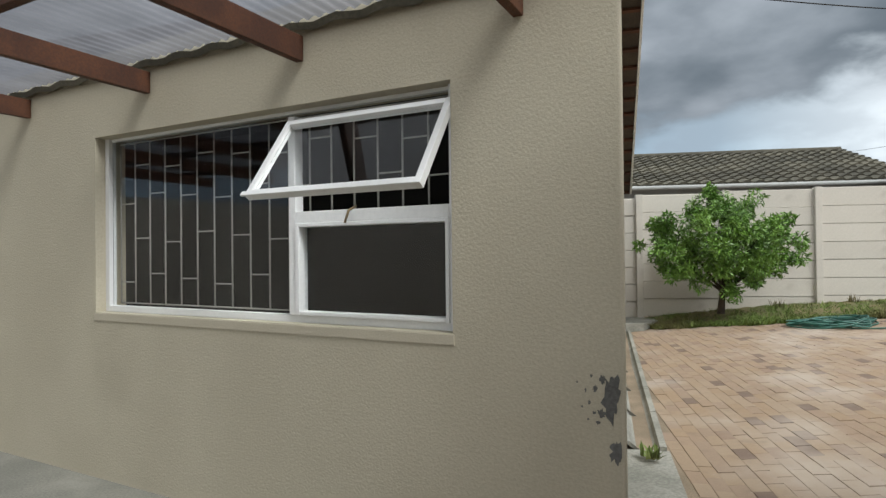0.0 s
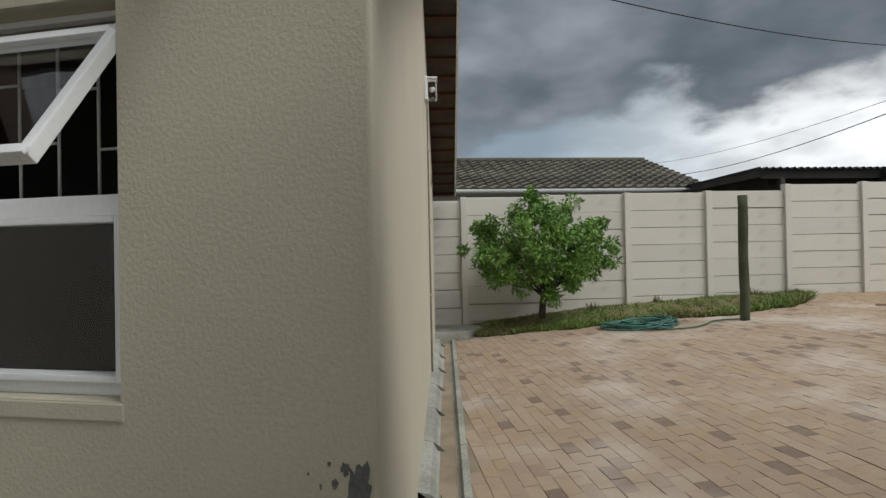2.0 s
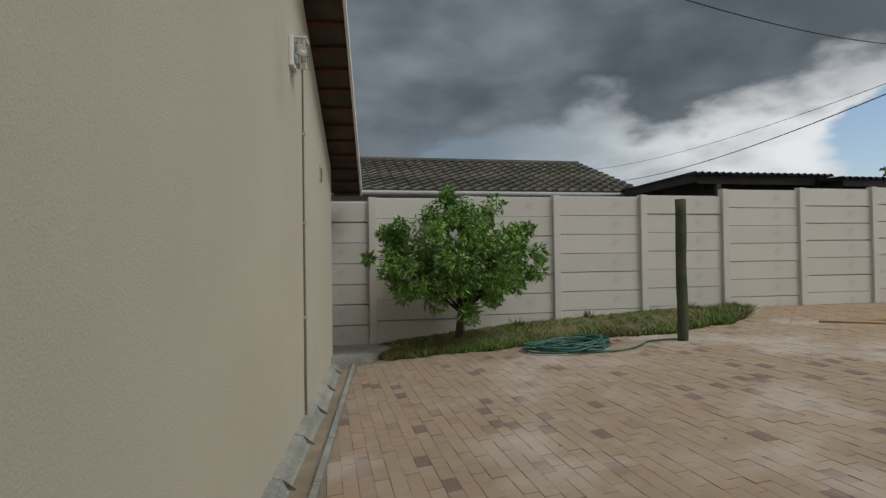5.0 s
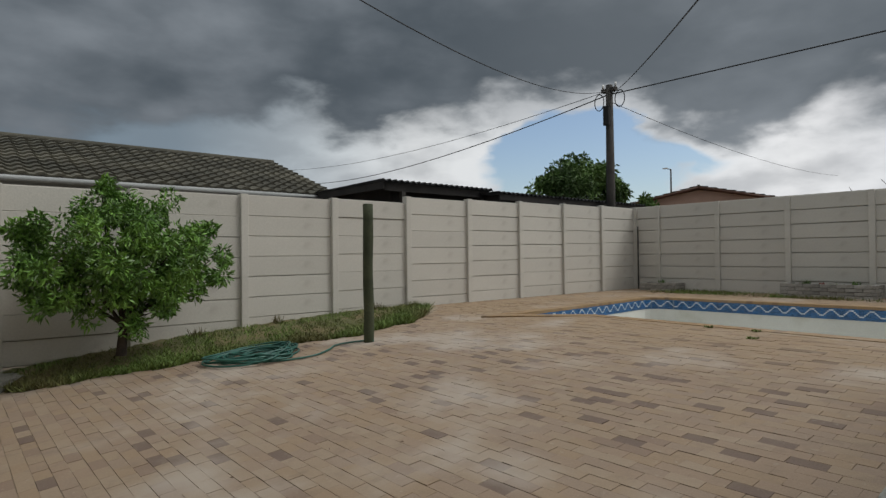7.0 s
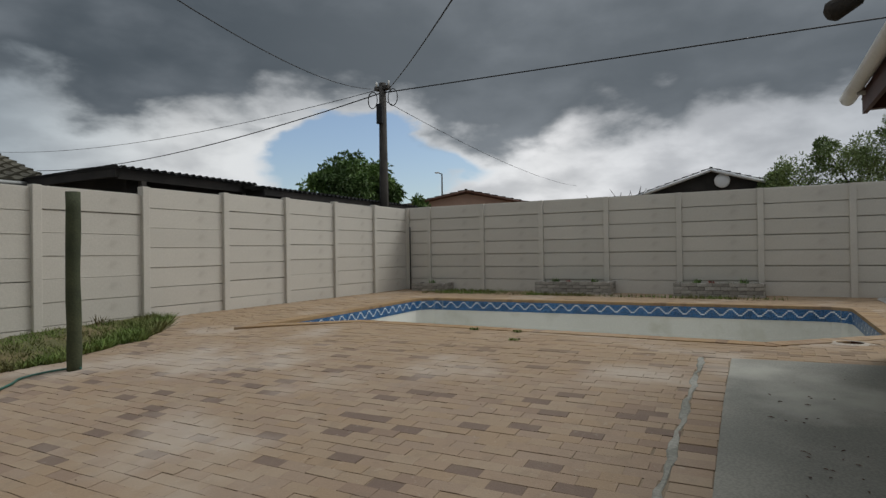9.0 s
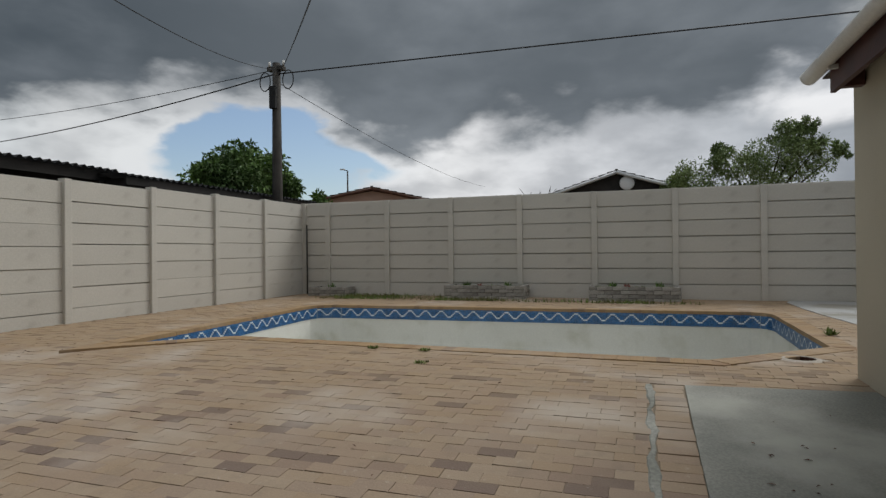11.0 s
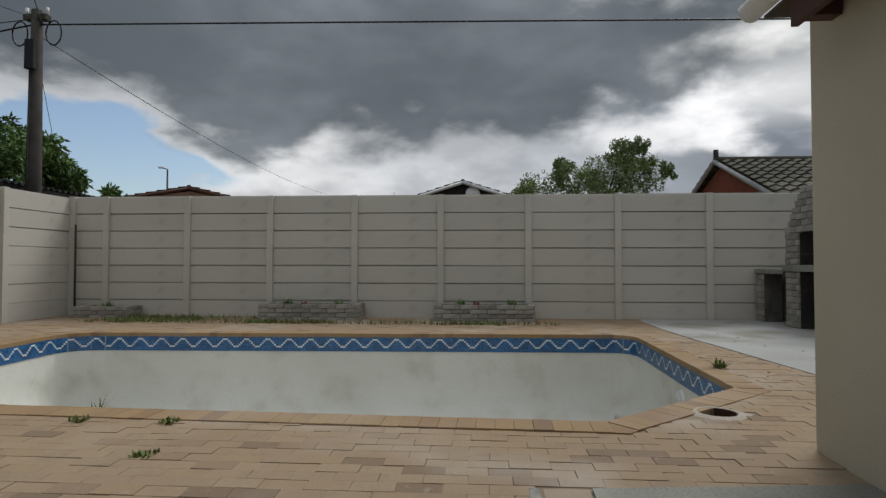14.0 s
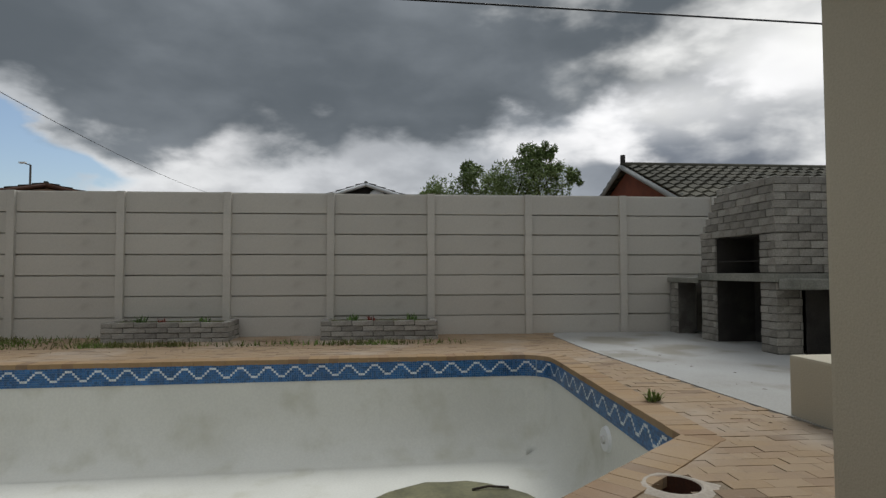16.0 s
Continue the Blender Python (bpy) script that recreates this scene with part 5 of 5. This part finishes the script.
def build_litter():
    """Dry leaf scraps and grit, a stick in the pool, a rod in the fence corner."""
    rng = np.random.default_rng(31)
    spots = [(5.6, 2.25, 0.5, 0.25, 22), (6.6, 2.2, 0.5, 0.3, 12), (4.2, 2.3, 0.8, 0.3, 14), (9.9, 0.75, 0.9, 0.4, 16), (13.9, 4.5, 0.25, 3.4, 60),
             (5.2, 9.1, 1.6, 0.3, 50), (7.9, 9.3, 0.6, 0.5, 30), (3.0, 6.5, 1.2, 2.0, 16), (6.5, 5.5, 1.5, 1.5, 16), (12.3, 0.2, 1.2, 0.5, 14)]
    verts, faces = [], []
    for cx, cy, sx, sy, n in spots:
        for _ in range(n):
            x, y = rng.normal(cx, sx * 0.6), rng.normal(cy, sy * 0.6)
            if inside(COPE, x, y) or y < 1.6 and x < 8.5:
                continue
            z = ground_z(x) + (0.017 if y > 0.6 else 0.02)
            a, l, w = rng.uniform(0, math.tau), rng.uniform(0.008, 0.022), rng.uniform(0.003, 0.008)
            d, e = np.array([math.cos(a), math.sin(a)]) * l, np.array([-math.sin(a), math.cos(a)]) * w
            k = len(verts)
            verts += [(x - d[0], y - d[1], z), (x + e[0], y + e[1], z + 0.006), (x + d[0], y + d[1], z + 0.002), (x - e[0], y - e[1], z + 0.005)]
            faces += [(k, k + 1, k + 2), (k, k + 2, k + 3)]
    me = bpy.data.meshes.new("leaf_litter")
    me.from_pydata(verts, [], faces)
    me.materials.append(BROWNWOOD)
    tagged(new("leaf_litter", me), "scattered small dry leaf scraps on the paving", "leaf litter", kind="stuff")
    stick = part("stick", tube([(11.93, 2.28, -0.378), (11.96, 2.12, -0.362), (11.95, 1.93, -0.375)], 0.011, 6), BARK)
    tagged(stick, "short dark stick lying in the pool puddle", "stick")
    rod = part("metal_rod", tube([(15.50, 10.74, 0.66), (15.52, 10.76, 2.35)], 0.018, 8), SOOTSHADE)
    tagged(rod, "thin dark rod leaning in the fence corner", "rod")


build_litter()


# ---- beyond the fence ----
def corrugated(x0, x1, y0, y1, z0, z1, pitch=0.16, amp=0.03):
    bm = bmesh.new()
    n = int((x1 - x0) / pitch * 8)
    rows = []
    for y, z in ((y0, z0), (y1, z1)):
        rows.append([bm.verts.new((x0 + (x1 - x0) * i / n, y, z + amp * math.cos(i / 8 * math.tau))) for i in range(n + 1)])
    for i in range(n):
        f = bm.faces.new((rows[0][i], rows[0][i + 1], rows[1][i + 1], rows[1][i]))
    bmesh.ops.solidify(bm, geom=bm.faces[:], thickness=0.012)
    return bm


def gable_house(name, label, at, turn, length, half, wall_z, ridge_z, wall_mat, trim, tile=True, over=0.35):
    """Local x along the ridge, gable ends at x = 0 and length."""
    house = thing(name, label, "house", at, turn)
    bm = bmesh.new()
    prof = [(-half, 0), (half, 0), (half, wall_z), (0, ridge_z - 0.1), (-half, wall_z)]
    a = [bm.verts.new((0, y, z)) for y, z in prof]
    b = [bm.verts.new((length, y, z)) for y, z in prof]
    bm.faces.new(a)
    bm.faces.new(b)
    for i in range(5):
        bm.faces.new((a[i], a[(i + 1) % 5], b[(i + 1) % 5], b[i]))
    bmesh.ops.recalc_face_normals(bm, faces=bm.faces)
    part("wall", bm, wall_mat, house)
    sl = (ridge_z - wall_z) / half
    for s in (-1, 1):
        low = (s * (half + over), wall_z - sl * over)
        up = Vector((0, -s * (half + over), ridge_z - low[1]))
        ln = up.length
        n = max(3, int(ln / 0.34))
        bm = bmesh.new()
        roof_course(bm, (-over, low[0], low[1]), (length + over, low[0], low[1]), up.normalized(), n, ln, ln / n, 0.045, 0.06)
        bmesh.ops.recalc_face_normals(bm, faces=bm.faces)
        tagged(part("roof", bm, ROOFTILE, house), kind="stuff")
        for x in (-over, length + over):
            part("barge_board", tube([(x, low[0], low[1] - 0.02), (x, 0, ridge_z - 0.02)], 0.07, 4), trim, house)
        part("gutter", tube([(-over, low[0] + s * 0.05, low[1] - 0.05), (length + over, low[0] + s * 0.05, low[1] - 0.05)], 0.06, 6), GREYPLASTER, house)
    part("ridge_cap", tube([(-over, 0, ridge_z + 0.03), (length + over, 0, ridge_z + 0.03)], 0.09, 6), ROOFTILE, house)
    return house


def build_neighbours():
    gable_house("neighbour_house", "neighbour house with a brown-grey tiled gable roof", (-9.0, 19.3, 0), 0, 17.65, 3.6, 3.28, 4.52, GREYPLASTER, GUTTER)
    red = gable_house("neighbour_house", "red brick gable house with a tiled roof", (21.4, -3.25, 0), -90, 12.0, 3.4, 3.05, 4.45, REDBRICK, GREYPLASTER, over=0.2)
    part("plaster_patch", box(-0.012, -0.004, -2.9, -0.7, 2.6, 3.35), GREYPLASTER, red, "grey plaster patch on the red gable")
    part("chimney_pipe", tube([(-0.15, 0, 4.4), (-0.15, 0, 4.75)], 0.07, 8), SOOTSHADE, red)
    gable_house("neighbour_house", "far house with a dark gable and white barge boards", (28.5, 4.0, 0), 0, 10.0, 2.9, 4.0, 4.92, DARKWALL, WHITEPAINT, over=0.3)
    dish = thing("satellite_dish", "small white satellite dish on the far dark gable", "satellite dish", (28.35, 3.6, 4.45))
    bm = bmesh.new()
    bmesh.ops.create_uvsphere(bm, u_segments=16, v_segments=8, radius=0.3, matrix=Matrix.Diagonal((0.25, 1, 1, 1)))
    part("reflector", bm, WHITEPAINT, dish)
    part("arm", tube([(0, 0, 0), (0.2, 0, -0.1)], 0.02, 6), GUTTER, dish)
    gable_house("neighbour_house", "far house with a pale pink gable and brown roof", (26.5, 14.3, 0), 22, 10.0, 3.0, 3.85, 4.5, PINKWALL, BROWNWOOD, over=0.25)
    # sheds right behind the fence
    shed = thing("lean_to_shed", "dark shed with a corrugated grey roof", "shed", (0, 0, 0))
    part("roof_sheet", corrugated(8.3, 11.6, 12.35, 16.2, 3.24, 3.2), SHEETMETAL, shed)
    part("wall", box(8.75, 11.45, 12.75, 16.0, 0.3, 3.18), DARKWALL, shed)
    part("beam", box(8.4, 11.5, 12.45, 12.52, 3.03, 3.2), DARKWALL, shed)
    part("beam", box(8.35, 8.42, 12.45, 16.1, 3.06, 3.2), DARKWALL, shed)
    for x in (8.9, 11.3):
        part("post", box(x - 0.05, x + 0.05, 12.45, 12.55, 0.3, 3.03), GREYWOOD, shed)
    shed = thing("long_shed", "long low dark shed with a corrugated roof edge", "shed", (0, 0, 0))
    part("roof_sheet", corrugated(11.2, 17.7, 11.75, 14.4, 3.10, 3.2), SHEETMETAL, shed)
    part("wall", box(11.4, 17.5, 11.95, 14.2, 0.3, 3.07), DARKWALL, shed)
    part("fascia", box(11.25, 17.65, 11.80, 11.84, 2.93, 3.07), DARKWALL, shed)


build_neighbours()


def build_street_things():
    pole_at = Vector((15.42, 11.52, 0.3))
    pole = thing("utility_pole", "weathered timber utility pole with fittings and cable loops", "utility pole", tuple(pole_at))
    part("shaft", tube([(0, 0, 0), (0.02, 0, 3), (0, 0, 6.05)], [0.13, 0.115, 0.095], 12), GREYWOOD, pole)
    part("crosspiece", box(-0.08, 0.08, -0.22, 0.22, 5.86, 5.96, 0.01), GREYWOOD, pole)
    part("junction_box", box(-0.19, -0.1, -0.09, 0.09, 4.9, 5.45, 0.02), CABLE, pole)
    for s in (-0.33, 0.33):
        loop = [(0.0, s + 0.19 * math.cos(a) * (0.8), 5.62 + 0.23 * math.sin(a)) for a in [k * math.tau / 20 for k in range(21)]]
        part("cable_loop", tube(loop, 0.014, 5), CABLE, pole)
    for s in (-0.2, 0.2):
        part("insulator", tube([(0, s, 5.96), (0, s, 6.1)], 0.03, 8), GUTTER, pole)
    part("down_cable", tube([(-0.12, 0.03, 4.9), (-0.13, 0.04, 3.0), (-0.13, 0.02, 0.2)], 0.012, 5), CABLE, pole)
    top = Vector((15.42, 11.52, 6.2))

    def cable(a, b, sag, r, label):
        ob = part("overhead_cable", tube(sagging(a, b, sag), r, 5), CABLE)
        tagged(ob, label, "cable", "overhead cables")

    cable(top, (1.55, 5.8, 3.98), 0.58, 0.0065, "thin black service cable from pole to house")
    cable(top - Vector((0, 0.1, 0.1)), (2.4, 1.745, 3.06), 0.15, 0.0085, "black service cable to the second house")
    cable(top - Vector((0, 0.1, 0.12)), (15.85, -9.0, 5.88), 0.0, 0.017, "thick black overhead cable along the back")
    cable(top - Vector((0, -0.1, 0.12)), (20.2, 38.0, 6.6), 0.55, 0.017, "thick black overhead cable to the next street")
    cable(top, (17.6, 38.0, 7.3), 0.6, 0.009, "thin grey overhead wire to the next street")
    cable(top - Vector((0, 0, 0.3)), (43.0, 13.5, 6.3), 0.4, 0.008, "thin grey overhead wire over the far houses")
    cable(top - Vector((0, 0, 0.6)), (20.5, 14.6, 2.9), 0.05, 0.006, "thin stay wire of the utility pole")
    lamp = thing("street_lamp", "tall thin street lamp far beyond the fence", "street lamp", (39.2, 22.3, 0))
    part("mast", tube([(0, 0, 0), (0, 0, 7.4)], [0.09, 0.05], 8), GREYWOOD, lamp)
    part("arm", tube([(0, 0, 7.4), (-0.12, 0.22, 7.46)], 0.03, 6), GREYWOOD, lamp)
    part("lamp_head", box(-0.24, -0.04, 0.16, 0.48, 7.45, 7.53, 0.02), GUTTER, lamp)


build_street_things()


# ---- coping and paving, last ----
def build_coping():
    rim = thing("pool_coping", "ochre brick coping round the pool edge", "coping", kind="structure")
    cache = {}
    n = len(POOL)
    for i in range(n):
        a, b = Vector(POOL[i]), Vector(POOL[(i + 1) % n])
        oa, ob_ = Vector(COPE[i]), Vector(COPE[(i + 1) % n])
        d = (b - a).normalized()
        w = 0.112
        out = Vector((d.y, -d.x))
        lo = max(0.0, (oa - a).dot(d)) if (oa - a).dot(d) > 0 else 0.0
        count = max(1, round((b - a).length / w))
        step = (b - a).length / count
        key = round(step, 4)
        if key not in cache:
            bm = bmesh.new()
            add_box(bm, 0.0008, step - 0.0008, -0.012, 0.212, -0.044, 0.008, bevel=0.004)
            cache[key] = mesh_of(bm, "coping_brick", COPING)
        ang = math.degrees(math.atan2(d.y, d.x))
        for k in range(count):
            p = a + d * (k * step)
            # local y must point outward
            brick = part("coping_brick", cache[key], None, rim)
            brick.matrix_basis = pose(p.x + d.x * step, p.y + d.y * step, POOL_RIM + random.uniform(-0.002, 0.002), 0, 0, ang + 180)
    # wedge pieces fill the outer corners
    for i in range(n):
        p = Vector(POOL[i])
        e, f = (p - Vector(POOL[i - 1])).normalized(), (Vector(POOL[(i + 1) % n]) - p).normalized()
        q0, q1 = p + Vector((e.y, -e.x)) * 0.21, p + Vector((f.y, -f.x)) * 0.21
        pts = [tuple(p), tuple(q0), COPE[i], tuple(q1)]
        if e.x * f.y - e.y * f.x > 0.05:
            part("coping_wedge", prism(pts, POOL_RIM - 0.06, POOL_RIM + 0.004), COPING, rim)


build_coping()


def blocked(x, y):
    """Where no pavers lie: pool and coping, slabs, strip, houses."""
    if inside(TUCK, x, y) or (x < 7.80 and y < 3.055 and x > 1.5) or (x < 8.08 and y < 1.66 and x > 1.1):
        return True
    if y > 10.86 or (1.62 < x < 8.0 and y > strip_front(x) + 0.02):
        return True
    if x < 2.0 and y > 10.2 - (2.0 - x) * 0.6:
        return True
    g = CORNER + ALONG * ((y - CORNER.y) / ALONG.y)
    if y > 2.1 and x < g.x + (0.34 if y > 3.8 else 0.40):
        return True
    if y <= 2.1 and x < -0.9:
        return True
    if y < float(np.interp(x, [8, 10.2, 11.75, 14, 15.6], [0.21, 0.32, 0.43, 0.56, 0.39])) and x > 8.0:
        return True
    if math.hypot(max(abs(x - 9.07) - 0.05, 0), max(abs(y - 1.74) - 0.1, 0)) < 0.118:
        return True
    return False


def build_paving():
    paving = thing("brick_paving", "dusty tan clay brick paving with scattered dark bricks", "paving", kind="structure")
    L_, W_ = 0.200, 0.100
    rng = np.random.default_rng(21)
    bm = bmesh.new()
    add_box(bm, -W_ / 2 + 0.0008, W_ / 2 - 0.0008, -L_ / 2 + 0.001, L_ / 2 - 0.001, -0.045, 0.0)
    top = [e for e in bm.edges if all(abs(v.co.z) < 1e-6 for v in e.verts)]
    bmesh.ops.bevel(bm, geom=top, offset=0.0012, segments=1, affect="EDGES")
    one = mesh_of(bm, "paver", PAVER)
    base_v = np.array([v.co[:] for v in one.vertices])
    base_f = [tuple(p.vertices) for p in one.polygons]
    verts, faces, off, singles = [], [], 0, 0
    row = 0
    x = -0.9 + W_ / 2
    while x < 15.55:
        y = -4.9 + (L_ / 2 if row % 2 else 0.0) + rng.uniform(-0.012, 0.012)
        while y < 10.9:
            cut = abs(y - 3.0) < 0.03 and 1.5 < x < 7.8      # cut bricks along the border
            if cut or not blocked(x, y):
                z = ground_z(x) + 0.002 + rng.uniform(-0.0025, 0.0025)
                tilt = math.degrees(math.atan2(ground_z(x + 0.05) - ground_z(x - 0.05), 0.1))
                m = pose(x + rng.uniform(-0.002, 0.002), y + rng.uniform(-0.002, 0.002), z, rng.normal(0, 0.35), -tilt + rng.normal(0, 0.35), rng.normal(0, 0.45))
                if cut:
                    m = pose(x, 3.064, z, 0, -tilt, 0) @ Matrix.Diagonal((1, 0.33, 1, 1))
                if not cut and 5.9 < x < 7.7 and 2.85 < y < 6.1 and singles < 300:
                    ob = part("paver", one, None, paving)
                    ob.matrix_basis = m
                    singles += 1
                else:
                    mm = np.array(m)
                    verts.append(base_v @ mm[:3, :3].T + mm[:3, 3])
                    faces += [tuple(i + off for i in f) for f in base_f]
                    off += len(base_v)
            y += L_
        x += W_
        row += 1
    # a straight border course along the slab, with a cement joint behind it
    x = 1.55
    while x < 7.78:
        tilt = math.degrees(math.atan2(ground_z(x + 0.05) - ground_z(x - 0.05), 0.1))
        mm = np.array(pose(x, 2.883 + rng.uniform(-0.006, 0.006), ground_z(x) + 0.003 + rng.uniform(-0.003, 0.003), rng.normal(0, 0.4), -tilt, rng.normal(0, 0.7)))
        verts.append(base_v @ mm[:3, :3].T + mm[:3, 3])
        faces += [tuple(i + off for i in f) for f in base_f]
        off += len(base_v)
        x += W_ + 0.003
    bm = bmesh.new()
    strip = []
    for i in range(64):
        x = 1.5 + 6.27 * i / 63
        strip.append([bm.verts.new((x, y + 0.012 * math.sin(x * 9 + y * 40) + 0.008 * math.sin(x * 23), ground_z(x) + h)) for y, h in ((2.984, 0.0), (2.99, 0.006), (3.022, 0.006), (3.03, 0.0))])
    for a, b in zip(strip, strip[1:]):
        for k in range(3):
            bm.faces.new((a[k], b[k], b[k + 1], a[k + 1]))
    bmesh.ops.recalc_face_normals(bm, faces=bm.faces)
    part("cement_joint", bm, CHANNEL, paving, "smeared grey cement joint")
    me = bpy.data.meshes.new("paver_field")
    me.from_pydata(np.concatenate(verts).tolist(), [], faces)
    me.materials.append(PAVER)
    tagged(part("paver_field", me, None, paving), kind="stuff")


build_paving()
